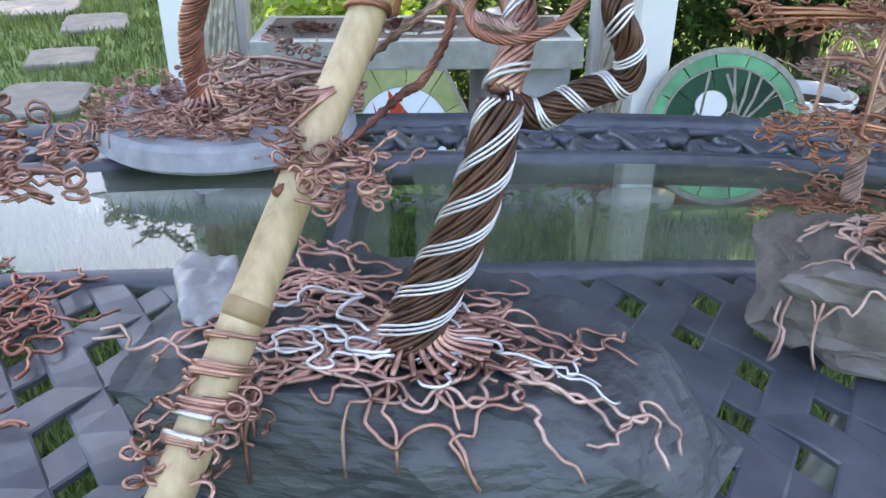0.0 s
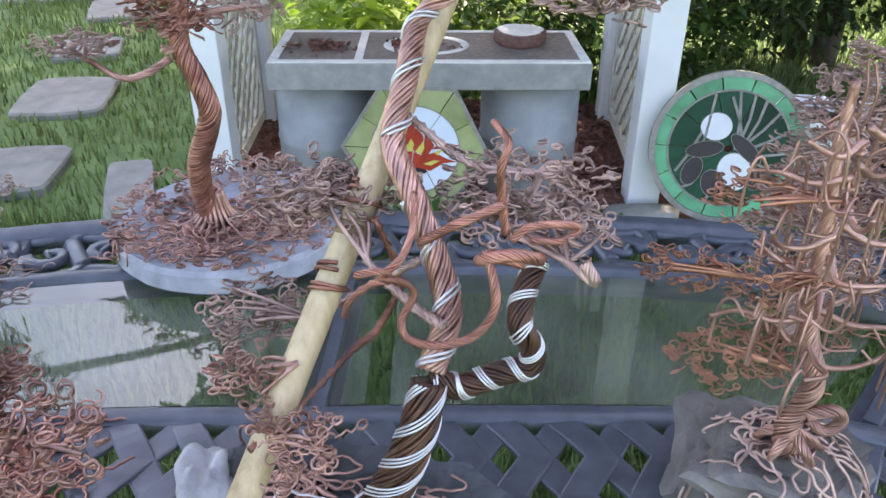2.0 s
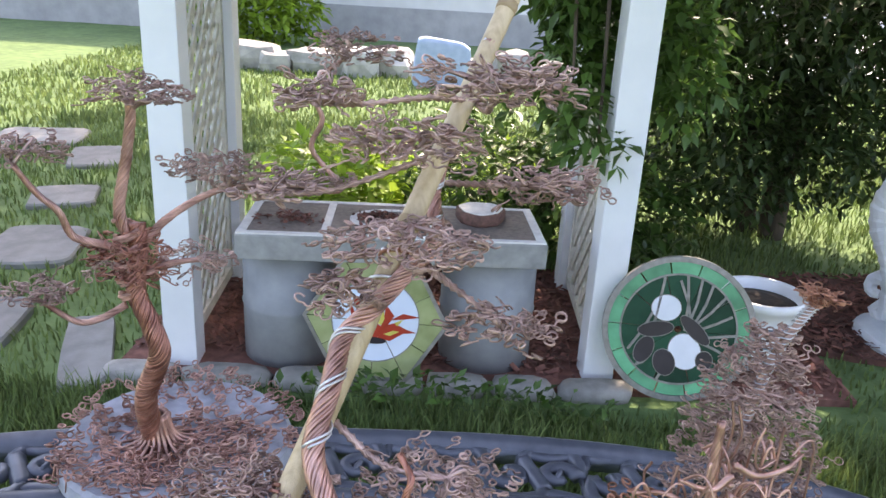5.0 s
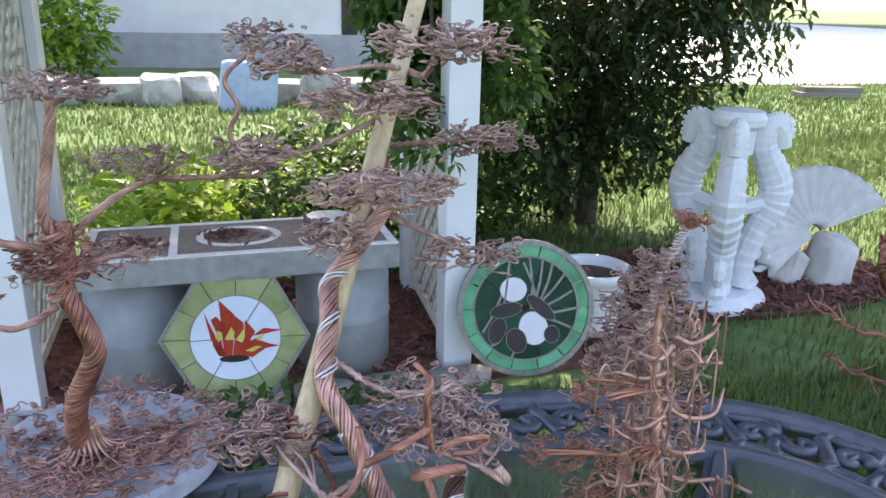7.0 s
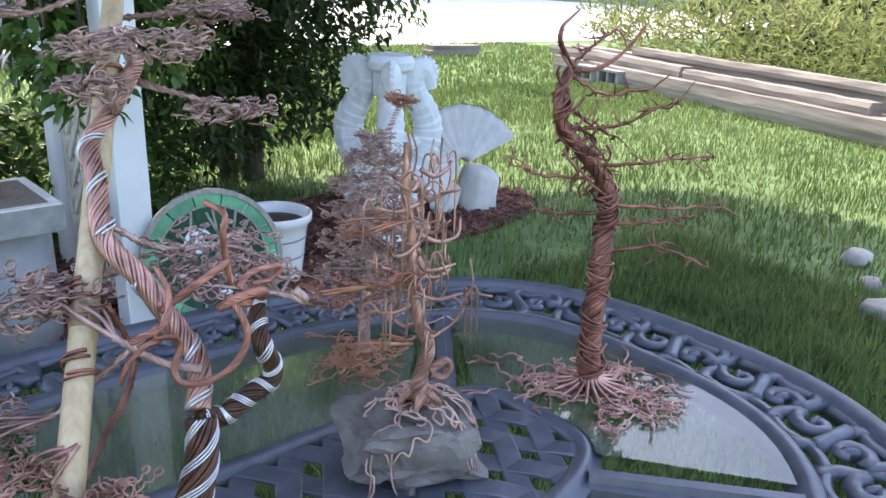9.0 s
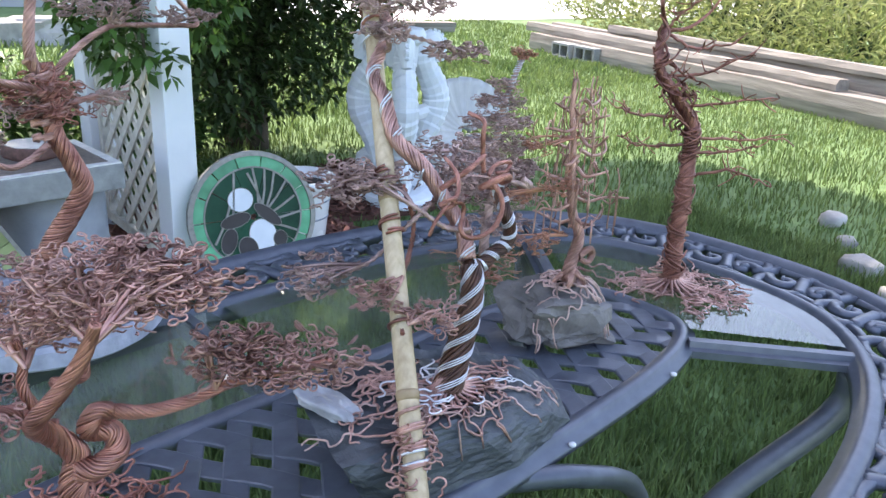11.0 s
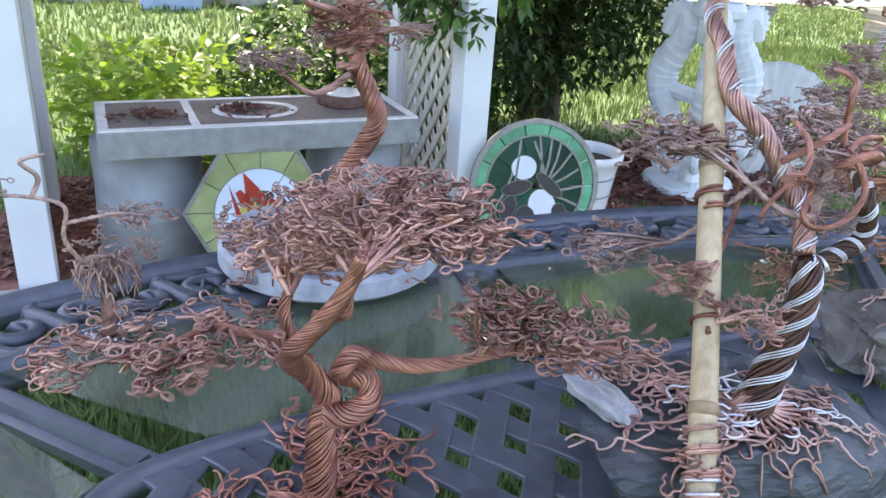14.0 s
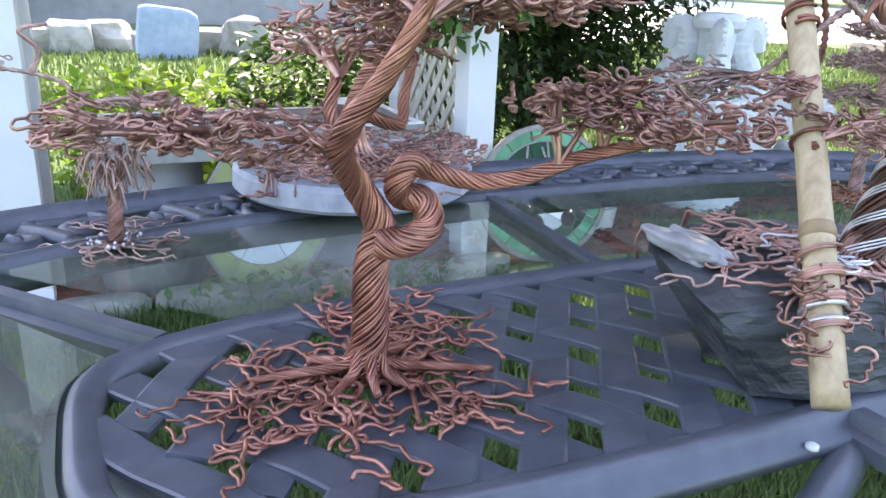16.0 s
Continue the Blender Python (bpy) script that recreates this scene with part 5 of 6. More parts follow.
def build_cane():
    t = thing("bamboo_cane", "leaning tan bamboo cane tied beside the wire tree", "bamboo cane")
    s0, s1 = -0.116, 0.70
    m = Mesh()
    nodes = (-0.012, 0.175, 0.40, 0.60)
    ss = sorted(list(np.linspace(s0, s1, 60)) + [n + d for n in nodes for d in (-0.004, 0, 0.004)])
    m.tube([cane_at(s) for s in ss], [0.0098 - 0.0030 * (s - s0) + sum(0.0007 * math.exp(-((s - n) / 0.004) ** 2) for n in nodes) for s in ss], 18)
    part("culm", m, BAMBOO, t)
    for n in nodes:
        m = Mesh()
        r = 0.0098 - 0.0030 * (n - s0)
        m.tube([cane_at(n - 0.0045), cane_at(n - 0.002), cane_at(n + 0.002), cane_at(n + 0.0045)], [r + .0003, r + .0010, r + .0010, r + .0003], 18)
        part("node", m, BAMBOO_NODE, t, "darker ring at the joint")
    return t


build_cane()


def wrap(m, s0, s1, turns, wire, extra=0.001, phase=0.0):
    """Wire wound round the cane."""
    n = max(10, int(abs(turns) * 14))
    up = Vector((0, 0, 1))
    a1 = PD.cross(up).normalized()
    a2 = PD.cross(a1)
    pts = []
    for i in range(n + 1):
        q = i / n
        a = phase + turns * 6.283 * q
        s = s0 + (s1 - s0) * q
        r = 0.0098 - 0.0030 * (s + 0.148) + wire + extra
        pts.append(cane_at(s) + (a1 * math.cos(a) + a2 * math.sin(a)) * r)
    m.tube(pts, wire, 5)


def tree_middle():
    r = random.Random(41)
    t = thing("wire_tree", "brown and silver twisted wire bonsai rooted on slate", "wire sculpture", None, "wire bonsai trees")
    m = Mesh()
    lower = [(0.056, 0.337, 0.790), (0.074, 0.343, 0.827), (0.087, 0.347, 0.858), (0.095, 0.352, 0.884), (0.098, 0.360, 0.903)]
    rl = [0.0150, 0.0125, 0.0112, 0.0104, 0.0098]
    m.tube(curve(lower, 8), np.interp(np.linspace(0, 1, 33), np.linspace(0, 1, 5), [q - 0.0015 for q in rl]), 10)
    twist(m, lower, rl, 22, 0.0015, 9, 9, 4)
    part("trunk", m, BROWN_WIRE, t, "dark brown twisted wire trunk")
    m = Mesh()
    for g in (0, 2.09, 4.19):
        for ph in (0, 0.25, 0.50):
            twist(m, lower, [q + 0.0010 for q in rl], 1, 0.00072, 15, 14, 5, g + ph)
    arm = [(0.099, 0.364, 0.902), (0.115, 0.366, 0.896), (0.135, 0.367, 0.905), (0.153, 0.368, 0.912), (0.153, 0.366, 0.926), (0.146, 0.364, 0.941), (0.148, 0.375, 0.955), (0.155, 0.391, 0.964)]
    for ph in (0, 0.62, 1.24):
        twist(m, arm, [0.0082, 0.0068], 1, 0.00065, 58, 16, 5, ph)
    part("silver_wrap", m, SILVER, t, "silver wire spiralled over the trunk")
    m = Mesh()
    rope(m, arm, 0.0072, 0.0058, 0.0013, 18, 9)
    part("branch", m, BROWN_WIRE, t, "dark brown elbow branch")
    loops = (("looped_branch", [(0.127, 0.372, 0.981), (0.132, 0.362, 0.966), (0.132, 0.358, 0.952), (0.122, 0.356, 0.938), (0.104, 0.356, 0.931), (0.088, 0.358, 0.933), (0.084, 0.362, 0.942), (0.090, 0.366, 0.955), (0.086, 0.364, 0.964), (0.073, 0.362, 0.968)], 0.0031, 0.0022),
             ("branch", [(0.073, 0.362, 0.968), (0.084, 0.368, 0.977), (0.089, 0.378, 0.990), (0.088, 0.395, 1.001)], 0.0026, 0.0020),
             ("branch", [(0.060, 0.366, 0.966), (0.073, 0.361, 0.972), (0.078, 0.366, 0.964), (0.068, 0.368, 0.960), (0.056, 0.366, 0.950), (0.052, 0.368, 0.938)], 0.0026, 0.0018),
             ("branch", [(0.090, 0.400, 0.968), (0.110, 0.386, 0.987), (0.127, 0.388, 0.995), (0.135, 0.390, 0.998)], 0.0034, 0.0026),
             ("branch", [(0.137, 0.392, 0.980), (0.134, 0.392, 1.000), (0.133, 0.392, 1.018), (0.136, 0.396, 1.030), (0.128, 0.410, 1.036)], 0.0030, 0.0022),
             ("branch", [(0.156, 0.391, 0.966), (0.152, 0.372, 0.977), (0.141, 0.368, 0.981), (0.127, 0.370, 0.977), (0.124, 0.380, 0.970), (0.134, 0.386, 0.968), (0.148, 0.384, 0.966)], 0.0046, 0.0034),
             ("branch", [(0.140, 0.388, 0.978), (0.150, 0.390, 0.986), (0.169, 0.392, 0.987), (0.175, 0.394, 0.983), (0.166, 0.390, 0.978), (0.150, 0.388, 0.979)], 0.0026, 0.0022))
    for nm, pts, ra, rb in loops:
        m = Mesh()
        rope(m, pts, ra * 0.8, rb * 0.8, 0.0009, 40, 7)
        part(nm, m, RED_COPPER, t, "looped copper branch" if nm == "looped_branch" else "")
    # copper leader: up from the bend, against the cane and round it
    lead = [(0.099, 0.366, 0.906), (0.107, 0.384, 0.930), (0.102, 0.400, 0.948), (0.085, 0.420, 0.985), (0.070, 0.446, 1.009), (0.076, 0.473, 1.040), (0.080, 0.500, 1.062), (0.098, 0.515, 1.080), (0.120, 0.534, 1.102), (0.136, 0.565, 1.116), (0.130, 0.600, 1.138), (0.138, 0.612, 1.172), (0.152, 0.630, 1.208), (0.166, 0.656, 1.248)]
    m = Mesh()
    rope(m, lead, 0.0080, 0.0052, 0.0014, 16, 9)
    part("leader", m, COPPER, t, "copper wire leader wound past the cane")
    m = Mesh()
    for ph in (0, 0.6):
        twist(m, lead[:4], [0.0092, 0.0086], 1, 0.0010, 30, 14, 4, ph)
        twist(m, lead[4:8], [0.0086, 0.0080], 1, 0.0010, 26, 14, 4, ph + 1)
        twist(m, lead[9:], [0.0072, 0.0062], 1, 0.0010, 30, 14, 4, ph)
    part("silver_wrap", m, SILVER, t, "silver wire spiralled over the leader")
    # branches and pads: start on the leader, end in a pad
    spots = (((0.078, 0.478, 1.010), (0.155, 0.46, 0.985), (0.150, 0.455, 0.978), 0.050, 0.035, 0.028, 70), ((0.086, 0.455, 0.982), (0.03, 0.445, 0.975), (0.018, 0.45, 0.972), 0.034, 0.030, 0.022, 42), ((0.097, 0.415, 0.953), (0.02, 0.42, 0.90), (-0.022, 0.440, 0.890), 0.033, 0.026, 0.020, 38), ((0.142, 0.59, 1.118), (0.12, 0.53, 1.135), (0.118, 0.50, 1.132), 0.050, 0.038, 0.014, 70), ((0.104, 0.52, 1.082), (0.085, 0.49, 1.11), (0.080, 0.478, 1.105), 0.022, 0.02, 0.012, 26), ((0.146, 0.622, 1.172), (0.12, 0.56, 1.19), (0.115, 0.540, 1.190), 0.052, 0.038, 0.016, 66), ((0.158, 0.634, 1.205), (0.17, 0.56, 1.225), (0.172, 0.540, 1.232), 0.052, 0.040, 0.016, 70), ((0.158, 0.634, 1.205), (0.08, 0.56, 1.21), (0.055, 0.53, 1.218), 0.026, 0.024, 0.012, 28), ((0.146, 0.622, 1.172), (0.06, 0.55, 1.15), (0.026, 0.53, 1.155), 0.024, 0.022, 0.011, 26), ((0.136, 0.622, 1.142), (0.20, 0.60, 1.15), (0.215, 0.60, 1.15), 0.042, 0.036, 0.014, 48), ((0.13, 0.548, 1.10), (0.178, 0.50, 1.085), (0.185, 0.50, 1.08), 0.034, 0.028, 0.012, 34), ((0.178, 0.378, 0.972), (0.170, 0.385, 0.968), (0.150, 0.42, 0.972), 0.045, 0.030, 0.013, 48), ((0.106, 0.372, 0.932), (0.06, 0.40, 0.955), (0.038, 0.44, 0.975), 0.030, 0.024, 0.014, 34))
    for a, b, c, *_ in spots:
        m = Mesh()
        mid = Vector(a).lerp(Vector(b), 0.5) + Vector((r.uniform(-.01, .01), r.uniform(-.01, .01), r.uniform(-.012, .008)))
        rope(m, [a, mid, b, Vector(c) + Vector((0, 0, -0.004))], 0.0034, 0.0020, 0.0010, 50, 6)
        part("branch", m, COPPER_DULL, t)
    for a, b, c, rx, ry, rz, n in spots:
        pad(t, COPPER_DULL, c, rx, ry, rz, n, r, stem=b)
    # small pads tied to the cane
    for s, off in ((0.10, (-0.028, -0.01, -0.012)), (0.055, (0.018, -0.018, 0.006))):
        p = cane_at(s) + Vector(off)
        pad(t, COPPER, p, 0.022, 0.018, 0.016, 24, r, stem=cane_at(s) + Vector((0, -0.011, 0)))
    m = Mesh()
    for s0, s1, tn, ph in ((0.045, 0.055, 1.2, 0.3), (0.185, 0.20, 1.4, 2.0), (0.135, 0.150, 1.2, 4.0), (0.36, 0.39, 1.4, 1.0)):
        m = Mesh()
        wrap(m, s0, s1 + 0.004, tn, 0.0014, 0.0006, ph)
        wrap(m, s0 + 0.0035, s1, tn, 0.0013, 0.0010, ph + 0.2)
        part("cane_tie", m, DARK_COPPER, t, "dark wire loop round the cane")
    m = Mesh()
    rope(m, [cane_at(0.19) + Vector((0.01, -0.012, 0)), (0.075, 0.42, 0.93), (0.062, 0.41, 0.90), (0.05, 0.40, 0.893), (0.02, 0.365, 0.872), cane_at(0.05) + Vector((-0.008, -0.013, 0))], 0.0026, 0.0022, 0.0011, 60, 7)
    part("tie_branch", m, DARK_COPPER, t, "dark twisted wire running along the cane")
    m = Mesh()
    wrap(m, -0.075, -0.055, 2.2, 0.0014, 0.0016, 0.5)
    part("silver_tie", m, SILVER, t, "silver wire loop round the cane")
    m = Mesh()
    wrap(m, 0.345, 0.375, 1.3, 0.0012, 0.0014, 2.5)
    part("silver_tie", m, SILVER, t, "silver wire loop round the cane")
    m = Mesh()
    for k in range(9):
        wrap(m, -0.082 + 0.005 * k, -0.060 + 0.005 * k, 1.7, 0.0012, 0.0006 + 0.0006 * (k % 3), k * 1.9)
    for k in range(34):
        a = r.uniform(0, 6.283)
        q = cane_at(r.uniform(-0.085, -0.04)) + Vector((0.013 * math.cos(a), 0.013 * math.sin(a), r.uniform(-.004, .004)))
        curl(m, r, q, (math.cos(a + 1.4), math.sin(a + 1.4), r.uniform(-.4, .4)), 0.0045, 0.0011)
    tagged(part("copper_binding", m, COPPER, t, "tangled copper binding"), kind="stuff")
    root_spread(t, COPPER, (0.058, 0.338), z_slate, 15, 0.098, r, 0.0015, 1.25, 0.85, "root_tangle", 0.08, 0, 6.283, 0.745)
    root_spread(t, COPPER_DULL, (0.10, 0.335), z_slate, 6, 0.075, r, 0.0014, 1.2, 0.8, "root_tangle", 0.10, 3.6, 6.6, 0.74)
    root_spread(t, COPPER, (0.03, 0.325), z_slate, 5, 0.065, r, 0.0014, 1.2, 0.8, "root_tangle", 0.10, 2.9, 5.9, 0.74)
    root_spread(t, COPPER_DULL, (-0.01, 0.34), z_slate, 6, 0.05, r, 0.0012, 1.2, 0.8, "root_tangle", 0.10, 0, 6.283, 0.74)
    root_spread(t, SILVER, (0.058, 0.338), lambda x, y: z_slate(x, y) + 0.004, 9, 0.055, r, 0.0011, 1.35, 0.7, "silver_root_tangle", 0.03, 0, 6.283, 0.75)
    m = Mesh()
    for k in range(26):
        a = 6.283 * k / 26
        p = Vector((0.058, 0.338, 0.788))
        o = Vector((math.cos(a) * 1.2, math.sin(a) * 0.8, 0))
        m.tube(curve([p + o * 0.008 + Vector((0.003, 0, 0.02)), p + o * 0.016 + Vector((0, 0, 0.006)), p + o * 0.034 + Vector((0, 0, 0.002))], 5), np.linspace(0.0022, 0.0014, 11), 5)
    part("root_flare", m, COPPER, t)


tree_middle()


def tree_knot():
    r = random.Random(52)
    t = thing("wire_tree", "large copper wire bonsai with knotted trunk and flat spreading roots", "wire sculpture", pose(-0.027, 0.006, 0), "wire bonsai trees")
    y0 = 0.382
    m = Mesh()
    rope(m, [(-0.236, y0, 0.726), (-0.234, y0, 0.76), (-0.234, y0, 0.795), (-0.229, y0, 0.820), (-0.243, y0 - 0.004, 0.845), (-0.256, y0 - 0.022, 0.866), (-0.257, y0 - 0.040, 0.884), (-0.243, y0 - 0.054, 0.908), (-0.231, y0 - 0.066, 0.934), (-0.224, y0 - 0.072, 0.955)], 0.0120, 0.0034, 0.0012, 15, 10)
    part("trunk", m, RED_COPPER, t, "twisted copper trunk")
    m = Mesh()
    rope(m, [(-0.232, y0 - 0.006, 0.812), (-0.217, y0 - 0.012, 0.813), (-0.203, y0 - 0.010, 0.821), (-0.204, y0 - 0.004, 0.834), (-0.217, y0 - 0.002, 0.838), (-0.221, y0 - 0.008, 0.847), (-0.215, y0 - 0.012, 0.858), (-0.205, y0 - 0.012, 0.856)], 0.0094, 0.0064, 0.0012, 18, 10)
    part("knot", m, RED_COPPER, t, "knotted loop of the trunk")
    m = Mesh()
    rope(m, [(-0.207, y0 - 0.012, 0.856), (-0.180, y0 - 0.016, 0.848), (-0.150, y0 - 0.024, 0.851), (-0.124, y0 - 0.038, 0.864), (-0.100, y0 - 0.062, 0.876), (-0.068, y0 - 0.092, 0.890)], 0.0058, 0.0024, 0.0011, 20, 9)
    part("branch", m, RED_COPPER, t, "long side branch")
    m = Mesh()
    rope(m, [(-0.240, y0 - 0.006, 0.853), (-0.252, y0 - 0.004, 0.858), (-0.262, y0, 0.870), (-0.278, y0 + 0.006, 0.872), (-0.30, y0 + 0.012, 0.878)], 0.0050, 0.0028, 0.0011, 24, 8)
    part("branch", m, RED_COPPER, t)
    m = Mesh()
    rope(m, [(-0.250, y0, 0.866), (-0.256, y0 + 0.004, 0.885), (-0.252, y0 + 0.006, 0.905), (-0.256, y0 + 0.008, 0.918)], 0.0040, 0.0026, 0.0011, 24, 8)
    part("branch", m, RED_COPPER, t)
    m = Mesh()
    rope(m, [(-0.238, y0, 0.884), (-0.215, y0 + 0.01, 0.876), (-0.212, y0 + 0.012, 0.892), (-0.205, y0 + 0.016, 0.915)], 0.0036, 0.0024, 0.0011, 24, 8)
    part("branch", m, RED_COPPER, t)
    m = Mesh()
    rope(m, [(-0.30, y0 + 0.012, 0.878), (-0.325, y0 - 0.004, 0.876), (-0.358, y0 - 0.022, 0.880)], 0.0028, 0.0018, 0.0010, 24, 8)
    part("branch", m, RED_COPPER, t)
    for c, rx, ry, rz, n, st in (((-0.190, y0 - 0.010, 0.953), 0.062, 0.060, 0.026, 170, (-0.226, y0 - 0.066, 0.938)), ((-0.235, y0 + 0.03, 0.924), 0.046, 0.045, 0.018, 60, (-0.254, y0 - 0.01, 0.905)), ((-0.150, y0 - 0.03, 0.948), 0.034, 0.032, 0.016, 40, (-0.19, y0 - 0.03, 0.94)), ((-0.292, y0 + 0.010, 0.872), 0.036, 0.036, 0.018, 34, (-0.29, y0 + 0.01, 0.875)), ((-0.362, y0 - 0.024, 0.885), 0.036, 0.034, 0.016, 30, (-0.335, y0 - 0.01, 0.876)), ((-0.322, y0 - 0.05, 0.886), 0.020, 0.020, 0.010, 16, (-0.31, y0 - 0.02, 0.878)), ((-0.140, y0 - 0.040, 0.892), 0.030, 0.028, 0.013, 34, (-0.135, y0 - 0.034, 0.860)), ((-0.086, y0 - 0.080, 0.888), 0.044, 0.034, 0.016, 46, (-0.095, y0 - 0.068, 0.878)), ((-0.118, y0 - 0.052, 0.900), 0.024, 0.022, 0.012, 24, (-0.115, y0 - 0.045, 0.868))):
        pad(t, COPPER, c, rx, ry, rz, n, r, 0.0046, 0.0011, st)
    root_spread(t, RED_COPPER, (-0.236, y0), FLAT, 26, 0.105, r, 0.0016, 0.92, 1.0, "root_tangle", 0.08)
    m = Mesh()
    for a, L in ((3.05, 0.070), (-0.22, 0.078), (-1.6, 0.03), (1.7, 0.04), (-0.9, 0.035), (-2.4, 0.035), (2.5, 0.04), (0.7, 0.045)):
        d = Vector((math.cos(a), math.sin(a), 0))
        p = Vector((-0.236, y0, 0.7245))
        rope(m, [p + d * 0.006 + Vector((0, 0, 0.022)), p + d * 0.013 + Vector((0, 0, 0.008)), p + d * L * 0.6 + Vector((0, 0, 0.005)), p + d * L + Vector((0, 0, 0.002))], 0.0040, 0.0022, 0.0010, 25, 6)
    part("root_flare", m, RED_COPPER, t)


tree_knot()


def tree_curly():
    r = random.Random(63)
    t = thing("wire_tree", "bright copper wire tree with drooping curled tendrils on grey rock", "wire sculpture", pose(0.016, 0.008, 0.008), "wire bonsai trees")
    m = Mesh()
    tr = [(0.318, 0.423, 0.795), (0.312, 0.420, 0.815), (0.317, 0.418, 0.840), (0.318, 0.416, 0.862), (0.310, 0.424, 0.890), (0.307, 0.428, 0.930), (0.305, 0.430, 0.975), (0.302, 0.434, 1.010), (0.302, 0.435, 1.045)]
    rope(m, tr, 0.0088, 0.0022, 0.0011, 22, 9)
    for k in range(5):
        a = k * 1.3
        rope(m, [(0.316, 0.420, 0.815), (0.316 + 0.014 * math.cos(a), 0.420 + 0.014 * math.sin(a), 0.806), (0.318 + 0.022 * math.cos(a), 0.422 + 0.018 * math.sin(a), 0.797)], 0.0042, 0.002, 0.001, 30, 6)
    rope(m, [(0.318, 0.412, 0.835), (0.332, 0.408, 0.842), (0.338, 0.408, 0.834), (0.330, 0.407, 0.826), (0.320, 0.412, 0.830)], 0.0045, 0.0030, 0.001, 30, 8)
    part("trunk", m, COPPER, t, "bright copper twisted trunk")
    m = Mesh()
    ends = []
    for k in range(22):
        q = 0.30 + 0.66 * k / 22
        z = 0.80 + 0.24 * q
        p = Vector((0.31, 0.424, z))
        a = k * 2.4 + r.uniform(-.4, .4)
        L = (0.072 - 0.028 * q) * r.uniform(0.75, 1.25)
        d = Vector((math.cos(a), math.sin(a) * 0.8, 0))
        e = p + d * L + Vector((0, 0, r.uniform(-0.006, 0.014)))
        w1 = Vector((-d.y, d.x, 0)) * r.uniform(-0.016, 0.016)
        m.tube(curve([p, p + d * L * 0.3 + w1 * 0.6 + Vector((0, 0, -0.008)), p + d * L * 0.65 + w1 + Vector((0, 0, -0.004)), e], 5), np.linspace(0.0026, 0.0013, 16), 5)
        ends.append(e)
        for j in range(r.randint(2, 5)):
            s = p.lerp(e, r.uniform(0.35, 1))
            h = r.uniform(0.014, 0.045)
            o = Vector((r.uniform(-.014, .014), r.uniform(-.014, .014), 0))
            if r.random() < 0.7:
                pts = [s, s + o * 0.6 + Vector((0, 0, 0.009)), s + o * 1.1 + Vector((0, 0, 0.001)), s + o * 1.25 - Vector((0, 0, h))]
            else:
                pts = [s, s + o * 1.4 + Vector((0, 0, -0.004)), s + o * 1.9 + Vector((0, 0, h * 0.5)), s + o * 1.5 + Vector((0, 0, h))]
            m.tube(curve(pts, 4), 0.00095, 4, False)
    part("tendril_tangle", m, COPPER, t, "branches with drooping wire tendrils")
    for c, rx, ry, rz, n in (((0.235, 0.455, 0.915), 0.026, 0.022, 0.012, 24), ((0.265, 0.44, 0.855), 0.032, 0.026, 0.018, 26), ((0.262, 0.436, 0.975), 0.022, 0.018, 0.012, 14), ((0.285, 0.425, 0.925), 0.024, 0.02, 0.018, 16)):
        pad(t, COPPER_BRIGHT, c, rx, ry, rz, n, r, 0.0036, 0.0009, (0.308, 0.425, c[2] + 0.004))
    root_spread(t, COPPER_DULL, (0.322, 0.425), lambda x, y: z_rock(x + 0.016, y + 0.008) - 0.008, 18, 0.062, r, 0.0013, 1.0, 0.9, "root_tangle", 0.10, 0, 6.283, 0.722)


tree_curly()


